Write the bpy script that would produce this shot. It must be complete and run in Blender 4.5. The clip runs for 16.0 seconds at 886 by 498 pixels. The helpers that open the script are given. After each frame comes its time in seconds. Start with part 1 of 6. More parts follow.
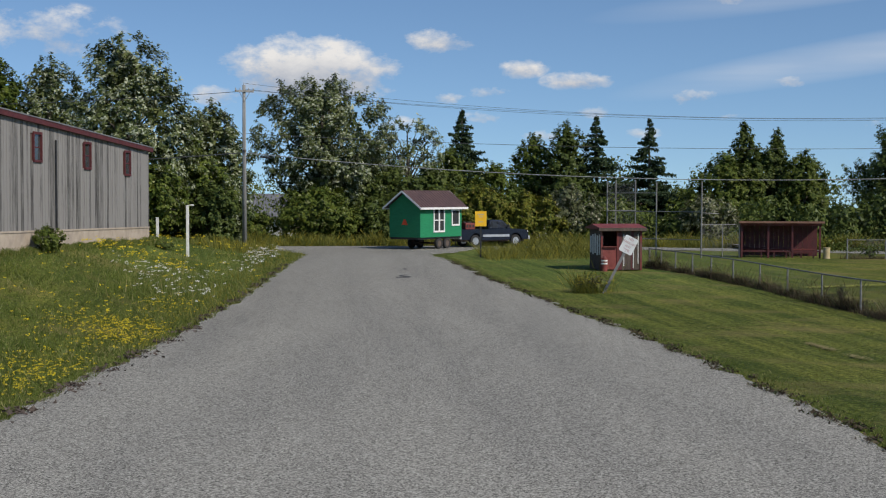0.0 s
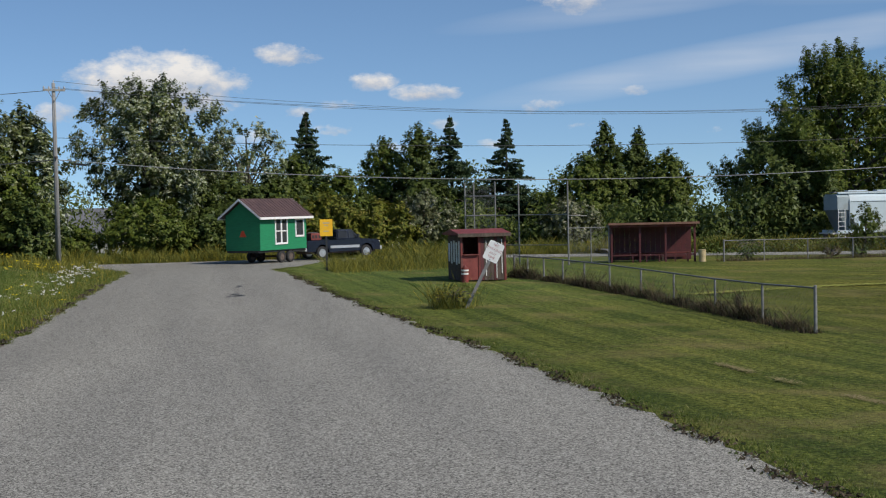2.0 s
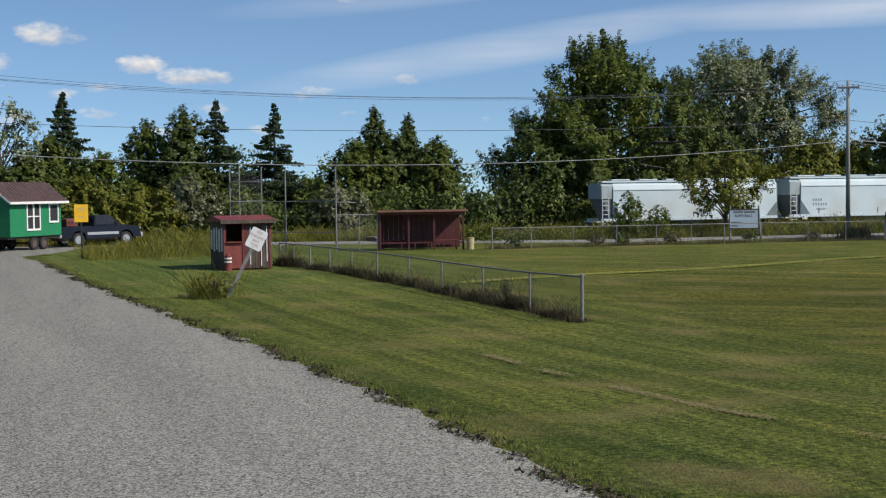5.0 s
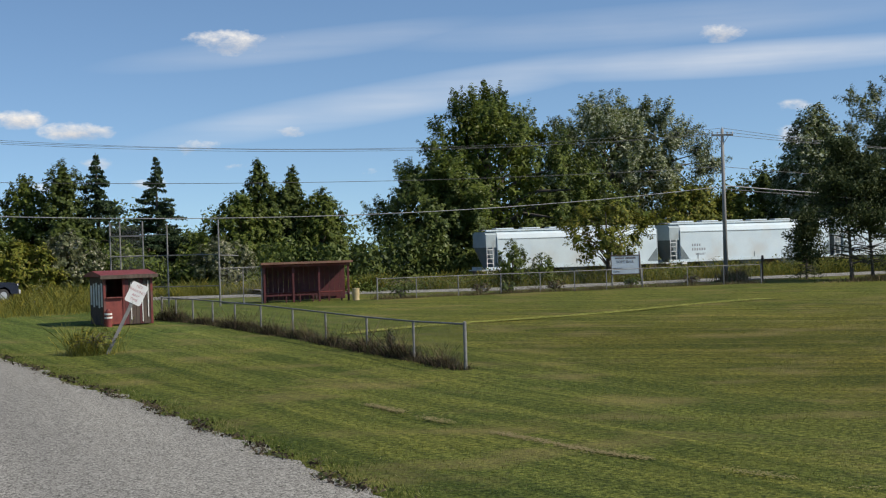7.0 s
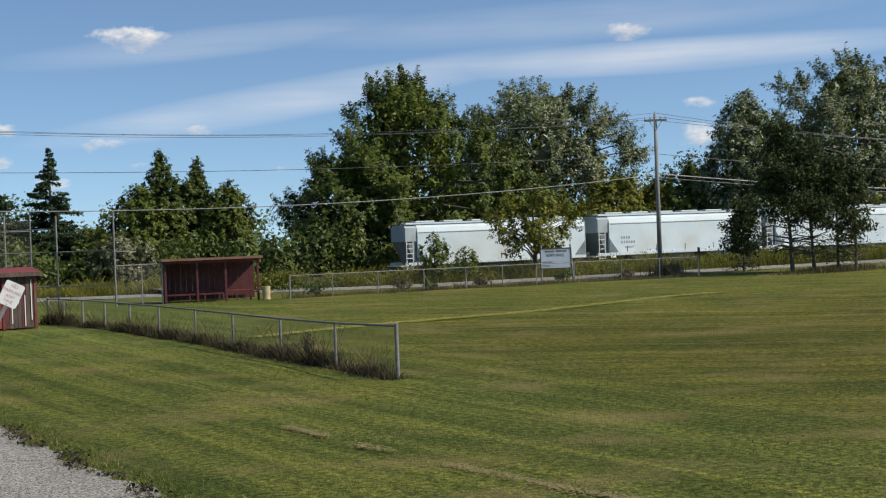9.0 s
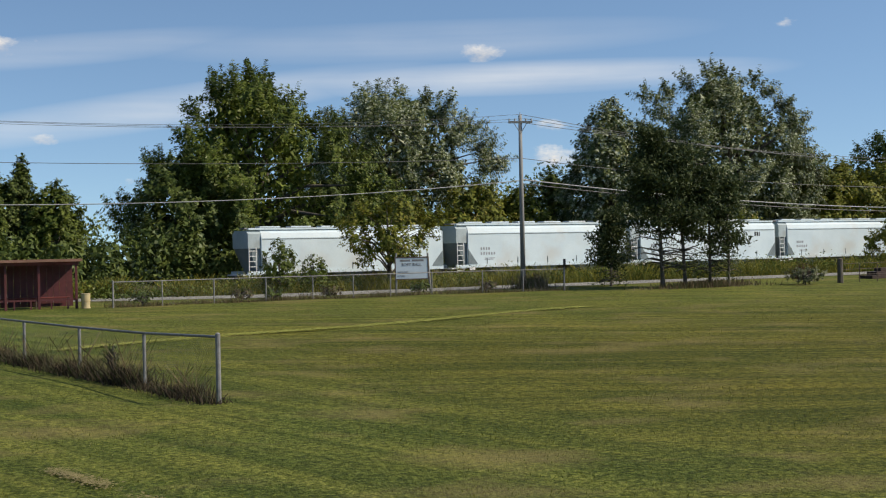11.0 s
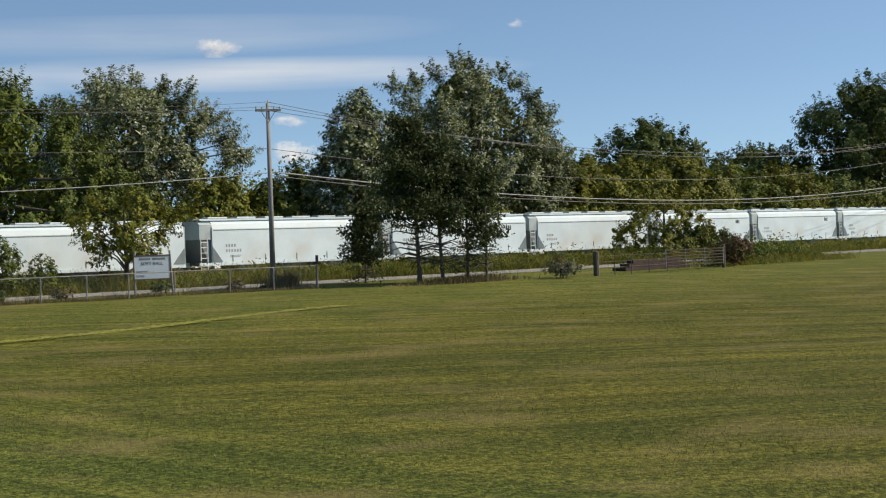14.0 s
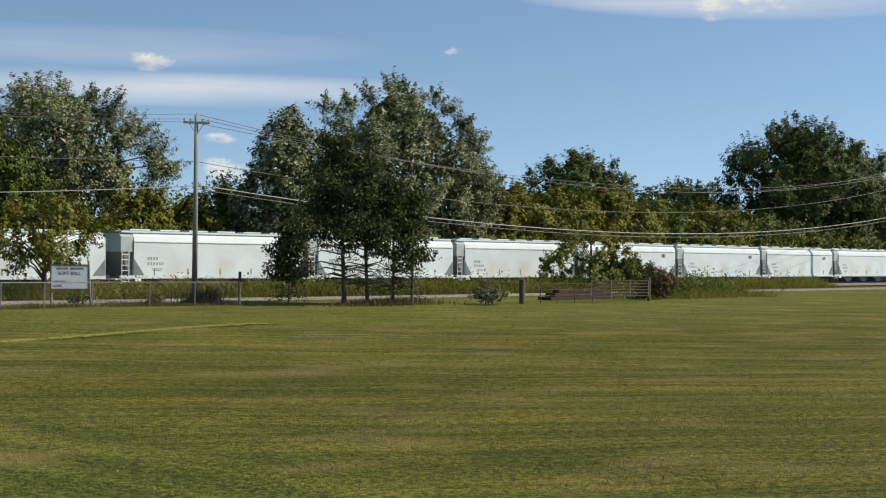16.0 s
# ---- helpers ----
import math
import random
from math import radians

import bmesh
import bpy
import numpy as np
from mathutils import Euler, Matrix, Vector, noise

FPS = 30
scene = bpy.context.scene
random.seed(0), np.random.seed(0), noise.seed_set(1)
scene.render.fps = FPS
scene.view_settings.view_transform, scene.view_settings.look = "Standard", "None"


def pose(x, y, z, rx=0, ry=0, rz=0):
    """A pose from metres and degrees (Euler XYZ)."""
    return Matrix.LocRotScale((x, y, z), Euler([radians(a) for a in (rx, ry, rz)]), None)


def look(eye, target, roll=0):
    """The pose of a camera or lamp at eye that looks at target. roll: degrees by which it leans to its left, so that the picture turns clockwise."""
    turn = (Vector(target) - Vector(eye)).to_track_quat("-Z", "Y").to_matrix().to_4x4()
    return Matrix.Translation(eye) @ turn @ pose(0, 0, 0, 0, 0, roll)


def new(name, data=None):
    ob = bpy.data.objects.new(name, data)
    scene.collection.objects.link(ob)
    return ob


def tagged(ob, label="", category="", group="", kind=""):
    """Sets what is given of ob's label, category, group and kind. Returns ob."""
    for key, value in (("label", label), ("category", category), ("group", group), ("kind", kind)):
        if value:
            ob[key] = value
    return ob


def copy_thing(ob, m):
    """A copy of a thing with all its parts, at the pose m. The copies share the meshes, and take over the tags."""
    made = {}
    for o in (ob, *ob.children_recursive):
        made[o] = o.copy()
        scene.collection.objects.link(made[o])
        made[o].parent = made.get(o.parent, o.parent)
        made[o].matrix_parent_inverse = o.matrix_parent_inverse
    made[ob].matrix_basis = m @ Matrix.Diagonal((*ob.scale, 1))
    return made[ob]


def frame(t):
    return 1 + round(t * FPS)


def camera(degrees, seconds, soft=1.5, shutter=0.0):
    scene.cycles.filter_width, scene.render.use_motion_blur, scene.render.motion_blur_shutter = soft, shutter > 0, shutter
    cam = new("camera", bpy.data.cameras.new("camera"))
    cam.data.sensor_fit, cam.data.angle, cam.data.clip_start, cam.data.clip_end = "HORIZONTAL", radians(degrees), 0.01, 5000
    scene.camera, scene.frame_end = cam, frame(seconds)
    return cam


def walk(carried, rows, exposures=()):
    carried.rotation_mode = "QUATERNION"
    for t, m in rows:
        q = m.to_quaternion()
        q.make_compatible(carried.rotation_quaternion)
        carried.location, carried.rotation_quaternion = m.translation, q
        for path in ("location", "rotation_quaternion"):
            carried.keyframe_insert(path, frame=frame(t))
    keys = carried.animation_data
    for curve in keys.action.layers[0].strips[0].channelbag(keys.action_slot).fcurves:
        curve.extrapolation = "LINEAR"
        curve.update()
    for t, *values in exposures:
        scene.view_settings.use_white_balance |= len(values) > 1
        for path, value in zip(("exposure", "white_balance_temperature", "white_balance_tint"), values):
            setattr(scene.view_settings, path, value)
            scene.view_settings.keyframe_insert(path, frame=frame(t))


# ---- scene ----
cam = camera(36.18, 16.0, soft=1.15)


def aim(x, y, z, yaw, pitch, roll):
    """yaw clockwise from +y, pitch upwards, degrees."""
    a, p = radians(yaw), radians(pitch)
    way = Vector((math.sin(a) * math.cos(p), math.cos(a) * math.cos(p), math.sin(p)))
    return look((x, y, z), Vector((x, y, z)) + way * 10, roll)


PATH = [
    (0.0, -2.19, -15.89, 3.60, 2.24, -2.27, 0.11),
    (0.5, -2.16, -15.88, 3.60, 3.31, -2.29, 0.04),
    (1.0, -2.43, -14.41, 3.50, 5.00, -2.22, -0.71),
    (1.5, -2.21, -10.88, 3.38, 7.05, -2.11, -0.90),
    (2.0, -1.27, -8.49, 3.25, 8.38, -1.81, -1.22),
    (2.5, -0.87, -7.15, 3.19, 9.86, -1.47, -1.16),
    (3.0, -0.74, -6.78, 3.19, 11.25, -1.30, -1.29),
    (3.5, -0.67, -6.95, 3.19, 14.22, -0.86, -1.19),
    (4.0, -0.70, -6.96, 3.19, 16.07, -0.41, -1.15),
    (4.5, -0.71, -7.01, 3.19, 16.96, -1.66, -1.14),
    (5.0, -0.74, -7.06, 3.20, 18.01, -2.51, -0.74),
    (5.2, -0.75, -7.19, 3.23, 19.44, -2.36, -0.28),
    (7.3, -0.52, -7.17, 3.14, 23.09, -0.39, -1.83),
    (7.5, -0.31, -6.72, 3.15, 23.38, -0.50, -1.86),
    (8.0, 0.00, -5.83, 3.09, 24.39, -0.72, -1.79),
    (8.2, 0.14, -5.01, 3.06, 24.92, -0.78, -1.96),
    (10.5, 3.36, 1.66, 2.55, 30.41, -0.10, -1.20),
    (11.0, 4.01, 3.10, 2.40, 32.83, -0.11, -1.15),
    (11.5, 4.62, 4.68, 2.24, 35.44, -0.02, -1.27),
    (12.0, 5.05, 5.49, 2.16, 37.59, 0.10, -1.14),
    (12.5, 5.47, 6.27, 2.09, 39.27, 0.32, -1.21),
    (13.0, 5.47, 6.36, 2.08, 41.08, 0.48, -1.01),
    (13.5, 5.78, 6.34, 2.29, 42.11, -0.76, -1.57),
    (14.0, 5.83, 6.42, 2.34, 43.79, -0.52, -1.78),
    (14.5, 5.91, 6.45, 2.23, 43.21, 0.52, -0.84),
    (15.0, 6.00, 6.47, 2.33, 46.81, -0.28, -2.05),
    (15.5, 6.13, 6.62, 2.21, 48.34, -0.26, -2.33),
    (16.0, 6.27, 6.80, 2.23, 46.87, 0.51, 0.54),
]
walk(cam, [(r[0], aim(*r[1:])) for r in PATH], [(0, -.23, 6600, 10), (4, -.11, 6700, 10), (8, .05, 6950, 10), (12, .09, 7350, 10), (16, .17, 7700, 10)])

# ---- sky, sun ----
SUN_AZ, SUN_EL = radians(130), radians(40)     # azimuth clockwise from +y
world = bpy.data.worlds.new("sky")
scene.world = world
world.use_nodes = True
wn, wl = world.node_tree.nodes, world.node_tree.links
wn.clear()


def wnode(kind, **kw):
    n = wn.new(kind)
    for k, v in kw.items():
        setattr(n, k, v)
    return n


def wmath(op, a, b=None, c=None, clamp=False):
    n = wn.new("ShaderNodeMath")
    n.operation, n.use_clamp = op, clamp
    for i, v in enumerate((a, b, c)):
        if v is None:
            continue
        if isinstance(v, (int, float)):
            n.inputs[i].default_value = v
        else:
            wl.new(v, n.inputs[i])
    return n.outputs[0]


sky = wnode("ShaderNodeTexSky", sky_type="NISHITA", sun_disc=False)
sky.sun_elevation, sky.sun_rotation = SUN_EL, SUN_AZ
sky.air_density, sky.dust_density, sky.ozone_density = 1.0, 0.25, 2.4
coord = wnode("ShaderNodeTexCoord")
lift = wnode("ShaderNodeVectorMath", operation="MULTIPLY_ADD")
lift.inputs[1].default_value, lift.inputs[2].default_value = (1, 1, 1.4), (0, 0, 0.09)
wl.new(coord.outputs["Generated"], lift.inputs[0])
unit = wnode("ShaderNodeVectorMath", operation="NORMALIZE")
wl.new(lift.outputs[0], unit.inputs[0])
wl.new(unit.outputs[0], sky.inputs["Vector"])
sep = wnode("ShaderNodeSeparateXYZ")
wl.new(coord.outputs["Generated"], sep.inputs[0])
azim = wmath("ARCTAN2", sep.outputs[0], sep.outputs[1])
elev = wmath("ARCSINE", sep.outputs[2])
flat = wnode("ShaderNodeCombineXYZ")
wl.new(azim, flat.inputs[0])
wl.new(wmath("MULTIPLY", elev, 1.7), flat.inputs[1])
puff = wnode("ShaderNodeTexNoise")
puff.inputs["Scale"].default_value, puff.inputs["Detail"].default_value, puff.inputs["Roughness"].default_value = 30, 8, 0.62
wl.new(flat.outputs[0], puff.inputs["Vector"])
soft_puff = wnode("ShaderNodeTexNoise")
soft_puff.inputs["Scale"].default_value, soft_puff.inputs["Detail"].default_value = 9, 5
wl.new(flat.outputs[0], soft_puff.inputs["Vector"])
# cumulus: azimuth, elevation, half width, half height (degrees), density
CLOUDS = [(-3.3, 5.2, 4.2, 1.7, 1.45), (-13.6, 6.6, 3.0, 1.2, .75), (2.1, 6.5, 1.9, .65, .75), (5.6, 5.3, 1.2, .5, .8), (7.9, 4.8, 1.8, .48, .95),
          (4.5, 4.3, 1.3, .42, .75), (14.2, 8.4, 2.3, .65, .85), (12.6, 4.1, 1.3, .42, .85), (-7.2, 4.2, 1.2, .6, .8), (2.3, 4.1, 1.0, .3, .6),
          (16.6, 4.7, .9, .3, .6), (8.5, 3.5, 1.0, .32, .65), (4.2, 3.3, 1.3, .35, .6), (14.6, 3.3, 1.0, .35, .55), (.3, 3.0, 1.5, .4, .6),
          (34.6, 8.1, 1.15, .45, .95), (33.8, 11.4, 1.2, .5, .7), (37.6, 3.6, 1.5, .7, .8), (37.4, 5.0, .9, .3, .3), (6.4, 2.5, 1.2, .3, .55), (10.6, 2.6, 1.0, .28, .5), (12.2, 6.3, .7, .3, .5), (19.5, 2.8, 1.2, .35, .55), (47.3, 8.9, .8, .3, .3), (58.6, 10.6, 3.2, .7, .55)]
cover = None
shade = None
for caz, cel, cw, ch, cd in CLOUDS:
    u = wmath("DIVIDE", wmath("SUBTRACT", azim, radians(caz)), radians(cw))
    v = wmath("DIVIDE", wmath("SUBTRACT", elev, radians(cel)), radians(ch))
    d2 = wmath("ADD", wmath("MULTIPLY", u, u), wmath("MULTIPLY", v, v))
    m = wmath("MULTIPLY", wmath("SUBTRACT", 1.0, d2, clamp=True), cd)
    cover = m if cover is None else wmath("MAXIMUM", cover, m)
    s = wmath("MULTIPLY", m, v)
    shade = s if shade is None else wmath("ADD", shade, s)
lump = wmath("ADD", cover, wmath("MULTIPLY", wmath("SUBTRACT", puff.outputs[0], 0.5), 3.4))
cumulus = wmath("MULTIPLY", wmath("SUBTRACT", lump, 0.3, clamp=True), 1.2, clamp=True)
cumulus = wmath("MULTIPLY", cumulus, wmath("MULTIPLY", cover, 5.0, clamp=True))
# thin streaks that rise gently
STREAKS = [(21, 5.9, 12, .9, .15, .34), (36, 7.0, 12, .75, .01, .46), (32, 8.6, 13, .9, .02, .17), (58, 10.8, 9, .8, -.05, .42), (17, 8.2, 9, .7, .10, .2)]
wisp = wnode("ShaderNodeTexNoise")
wisp.inputs["Scale"].default_value, wisp.inputs["Detail"].default_value = 5, 6
wisp_map = wnode("ShaderNodeMapping")
wisp_map.inputs["Scale"].default_value, wisp_map.inputs["Rotation"].default_value = (1, 9, 1), (0, 0, -.09)
wl.new(flat.outputs[0], wisp_map.inputs[0])
wl.new(wisp_map.outputs[0], wisp.inputs["Vector"])
thin = None
for caz, cel, cw, ch, slope, cd in STREAKS:
    du = wmath("SUBTRACT", azim, radians(caz))
    u = wmath("DIVIDE", du, radians(cw))
    v = wmath("DIVIDE", wmath("SUBTRACT", wmath("SUBTRACT", elev, radians(cel)), wmath("MULTIPLY", du, slope)), radians(ch))
    d2 = wmath("ADD", wmath("MULTIPLY", u, u), wmath("MULTIPLY", v, v))
    m = wmath("MULTIPLY", wmath("SUBTRACT", 1.0, d2, clamp=True), cd)
    thin = m if thin is None else wmath("MAXIMUM", thin, m)
thin = wmath("MULTIPLY", thin, wmath("MULTIPLY", wmath("ADD", soft_puff.outputs[0], 0.35), wmath("MULTIPLY", wisp.outputs[0], 2.1)))
tone = wnode("ShaderNodeMixRGB")
tone.inputs[1].default_value, tone.inputs[2].default_value = (3.6, 4.0, 4.8, 1), (7.4, 7.3, 7.2, 1)
bright = wmath("ADD", wmath("MULTIPLY", shade, 1.1), wmath("MULTIPLY", wmath("SUBTRACT", puff.outputs[0], 0.5), 1.6))
wl.new(wmath("ADD", bright, 0.5, clamp=True), tone.inputs[0])
mix1 = wnode("ShaderNodeMixRGB")
wl.new(thin, mix1.inputs[0])
clear = wnode("ShaderNodeMixRGB", blend_type="MULTIPLY")
clear.inputs[0].default_value, clear.inputs[2].default_value = 1.0, (0.87, 1.0, 1.1, 1)
wl.new(sky.outputs[0], clear.inputs[1])
wl.new(clear.outputs[0], mix1.inputs[1])
mix1.inputs[2].default_value = (6.6, 6.9, 7.4, 1)
mix2 = wnode("ShaderNodeMixRGB")
wl.new(cumulus, mix2.inputs[0])
wl.new(mix1.outputs[0], mix2.inputs[1])
wl.new(tone.outputs[0], mix2.inputs[2])
back = wnode("ShaderNodeBackground")
back.inputs["Strength"].default_value = 0.127
wl.new(mix2.outputs[0], back.inputs[0])
out = wnode("ShaderNodeOutputWorld")
wl.new(back.outputs[0], out.inputs[0])

sun = new("sun", bpy.data.lights.new("sun", "SUN"))
sun.data.energy, sun.data.angle, sun.data.color = 4.5, radians(0.55), (1.0, 0.94, 0.85)
sun_way = Vector((math.sin(SUN_AZ) * math.cos(SUN_EL), math.cos(SUN_AZ) * math.cos(SUN_EL), math.sin(SUN_EL)))
sun.matrix_world = look(sun_way * 50, (0, 0, 0))

# ---- materials ----
def material(name, c1, c2, rough=0.8, scale=6.0, fine=60.0, bump=0.3, metal=0.0, spec=0.5, island=0.0, stretch=(1, 1, 1), dirt=None):
    m = bpy.data.materials.new(name)
    m.use_nodes = True
    n, l = m.node_tree.nodes, m.node_tree.links
    b = n["Principled BSDF"]
    b.inputs["Roughness"].default_value, b.inputs["Metallic"].default_value = rough, metal
    b.inputs["Specular IOR Level"].default_value = spec
    tc, mp = n.new("ShaderNodeTexCoord"), n.new("ShaderNodeMapping")
    mp.inputs["Scale"].default_value = stretch
    l.new(tc.outputs["Object"], mp.inputs[0])
    big, small = n.new("ShaderNodeTexNoise"), n.new("ShaderNodeTexNoise")
    big.inputs["Scale"].default_value, small.inputs["Scale"].default_value = scale, fine
    big.inputs["Detail"].default_value, small.inputs["Detail"].default_value = 5, 3
    for q in (big, small):
        l.new(mp.outputs[0], q.inputs["Vector"])
    add = n.new("ShaderNodeMath")
    add.operation = "ADD"
    half = n.new("ShaderNodeMath")
    half.operation, half.inputs[1].default_value = "MULTIPLY_ADD", 0.5
    l.new(small.outputs[0], half.inputs[0])
    half.inputs[2].default_value = -0.25
    l.new(big.outputs[0], add.inputs[0])
    l.new(half.outputs[0], add.inputs[1])
    fac = add.outputs[0]
    if island:
        info, geo = n.new("ShaderNodeObjectInfo"), n.new("ShaderNodeNewGeometry")
        r = n.new("ShaderNodeMath")
        r.operation = "ADD"
        l.new(info.outputs["Random"], r.inputs[0])
        l.new(geo.outputs["Random Per Island"], r.inputs[1])
        s = n.new("ShaderNodeMath")
        s.operation, s.inputs[1].default_value = "MULTIPLY_ADD", island
        l.new(r.outputs[0], s.inputs[0])
        sh = n.new("ShaderNodeMath")
        sh.operation, sh.inputs[1].default_value = "SUBTRACT", island
        l.new(fac, sh.inputs[0])
        l.new(sh.outputs[0], s.inputs[2])
        fac = s.outputs[0]
    ramp = n.new("ShaderNodeValToRGB")
    ramp.color_ramp.elements[0].position, ramp.color_ramp.elements[1].position = 0.28, 0.72
    ramp.color_ramp.elements[0].color, ramp.color_ramp.elements[1].color = (*c1, 1), (*c2, 1)
    l.new(fac, ramp.inputs[0])
    col = ramp.outputs[0]
    if dirt:
        dn = n.new("ShaderNodeTexNoise")
        dn.inputs["Scale"].default_value, dn.inputs["Detail"].default_value = scale * 0.6, 8
        l.new(tc.outputs["Object"], dn.inputs["Vector"])
        dr = n.new("ShaderNodeValToRGB")
        dr.color_ramp.elements[0].position, dr.color_ramp.elements[1].position = 0.52, 0.70
        l.new(dn.outputs[0], dr.inputs[0])
        mx = n.new("ShaderNodeMixRGB")
        l.new(dr.outputs[0], mx.inputs[0])
        l.new(col, mx.inputs[1])
        mx.inputs[2].default_value = (*dirt, 1)
        col = mx.outputs[0]
    l.new(col, b.inputs["Base Color"])
    if bump:
        bp = n.new("ShaderNodeBump")
        bp.inputs["Strength"].default_value, bp.inputs["Distance"].default_value = bump, 0.02
        l.new(small.outputs[0], bp.inputs["Height"])
        l.new(bp.outputs[0], b.inputs["Normal"])
    return m


def leaf_material(name, c1, c2, pale=None, share=0.0, rough=0.62, thru=0.2):
    """Leaves: two greens by clump and leaf, a share of pale undersides, light let through."""
    m = bpy.data.materials.new(name)
    m.use_nodes = True
    n, l = m.node_tree.nodes, m.node_tree.links
    b = n["Principled BSDF"]
    b.inputs["Roughness"].default_value, b.inputs["Specular IOR Level"].default_value = rough, 0.2
    geo, tc = n.new("ShaderNodeNewGeometry"), n.new("ShaderNodeTexCoord")
    ns = n.new("ShaderNodeTexNoise")
    ns.inputs["Scale"].default_value, ns.inputs["Detail"].default_value = 0.7, 3
    l.new(tc.outputs["Object"], ns.inputs["Vector"])
    mixf = n.new("ShaderNodeMath")
    mixf.operation, mixf.inputs[1].default_value = "MULTIPLY_ADD", 0.75
    l.new(geo.outputs["Random Per Island"], mixf.inputs[0])
    off = n.new("ShaderNodeMath")
    off.operation, off.inputs[1].default_value = "SUBTRACT", 0.37
    l.new(ns.outputs[0], off.inputs[0])
    l.new(off.outputs[0], mixf.inputs[2])
    ramp = n.new("ShaderNodeValToRGB")
    ramp.color_ramp.elements[0].position, ramp.color_ramp.elements[1].position = 0.1, 0.9
    ramp.color_ramp.elements[0].color, ramp.color_ramp.elements[1].color = (*c1, 1), (*c2, 1)
    l.new(mixf.outputs[0], ramp.inputs[0])
    col = ramp.outputs[0]
    if pale:
        wh = n.new("ShaderNodeTexWhiteNoise")
        wh.noise_dimensions = "1D"
        l.new(geo.outputs["Random Per Island"], wh.inputs["W"])
        lt = n.new("ShaderNodeMath")
        lt.operation, lt.inputs[1].default_value = "LESS_THAN", share
        l.new(wh.outputs["Value"], lt.inputs[0])
        mx = n.new("ShaderNodeMixRGB")
        l.new(lt.outputs[0], mx.inputs[0])
        l.new(col, mx.inputs[1])
        mx.inputs[2].default_value = (*pale, 1)
        col = mx.outputs[0]
    l.new(col, b.inputs["Base Color"])
    tr, mix = n.new("ShaderNodeBsdfTranslucent"), n.new("ShaderNodeMixShader")
    mix.inputs[0].default_value = thru
    l.new(col, tr.inputs[0])
    l.new(b.outputs[0], mix.inputs[1])
    l.new(tr.outputs[0], mix.inputs[2])
    l.new(mix.outputs[0], n["Material Output"].inputs[0])
    return m


def glass_material(name, tint):
    m = bpy.data.materials.new(name)
    m.use_nodes = True
    b = m.node_tree.nodes["Principled BSDF"]
    b.inputs["Base Color"].default_value = (*tint, 1)
    b.inputs["Roughness"].default_value, b.inputs["IOR"].default_value = 0.06, 1.5
    b.inputs["Transmission Weight"].default_value = 0.35
    return m


def chip_seal():
    """Pale stone chips in dark binder, with faint wheel wear."""
    m = bpy.data.materials.new("worn_chip_seal")
    m.use_nodes = True
    n, l = m.node_tree.nodes, m.node_tree.links
    b = n["Principled BSDF"]
    b.inputs["Roughness"].default_value, b.inputs["Specular IOR Level"].default_value = .95, .08
    tc = n.new("ShaderNodeTexCoord")
    chips = n.new("ShaderNodeTexVoronoi")
    chips.inputs["Scale"].default_value = 42
    l.new(tc.outputs["Object"], chips.inputs["Vector"])
    grit = n.new("ShaderNodeTexNoise")
    grit.inputs["Scale"].default_value, grit.inputs["Detail"].default_value = 14, 8
    grit.inputs["Roughness"].default_value = .75
    l.new(tc.outputs["Object"], grit.inputs["Vector"])
    wear = n.new("ShaderNodeTexNoise")
    mp = n.new("ShaderNodeMapping")
    mp.inputs["Scale"].default_value = (1.0, .12, 1)
    l.new(tc.outputs["Object"], mp.inputs[0])
    l.new(mp.outputs[0], wear.inputs["Vector"])
    wear.inputs["Scale"].default_value, wear.inputs["Detail"].default_value = .55, 4

    def ramp(f, p0, p1, c0, c1):
        r = n.new("ShaderNodeValToRGB")
        r.color_ramp.elements[0].position, r.color_ramp.elements[1].position = p0, p1
        r.color_ramp.elements[0].color, r.color_ramp.elements[1].color = (*c0, 1), (*c1, 1)
        l.new(f, r.inputs[0])
        return r.outputs[0]
    sepc = n.new("ShaderNodeSeparateColor")
    l.new(chips.outputs["Color"], sepc.inputs[0])
    a = ramp(sepc.outputs[0], .0, 1.0, (.07, .067, .06), (.47, .452, .40))
    g = ramp(grit.outputs[0], .3, .7, (.6, .6, .6), (1.36, 1.36, 1.36))
    w = ramp(wear.outputs[0], .35, .65, (.9, .9, .9), (1.08, 1.075, 1.06))
    x1, x2 = n.new("ShaderNodeMixRGB"), n.new("ShaderNodeMixRGB")
    for x, f, p, q in ((x1, .8, a, g), (x2, 1.0, x1.outputs[0], w)):
        x.blend_type = "MULTIPLY"
        x.inputs[0].default_value = f
        l.new(p, x.inputs[1])
        l.new(q, x.inputs[2])
    l.new(x2.outputs[0], b.inputs["Base Color"])
    bp = n.new("ShaderNodeBump")
    bp.inputs["Strength"].default_value, bp.inputs["Distance"].default_value = .8, .02
    l.new(sepc.outputs[1], bp.inputs["Height"])
    l.new(bp.outputs[0], b.inputs["Normal"])
    return m


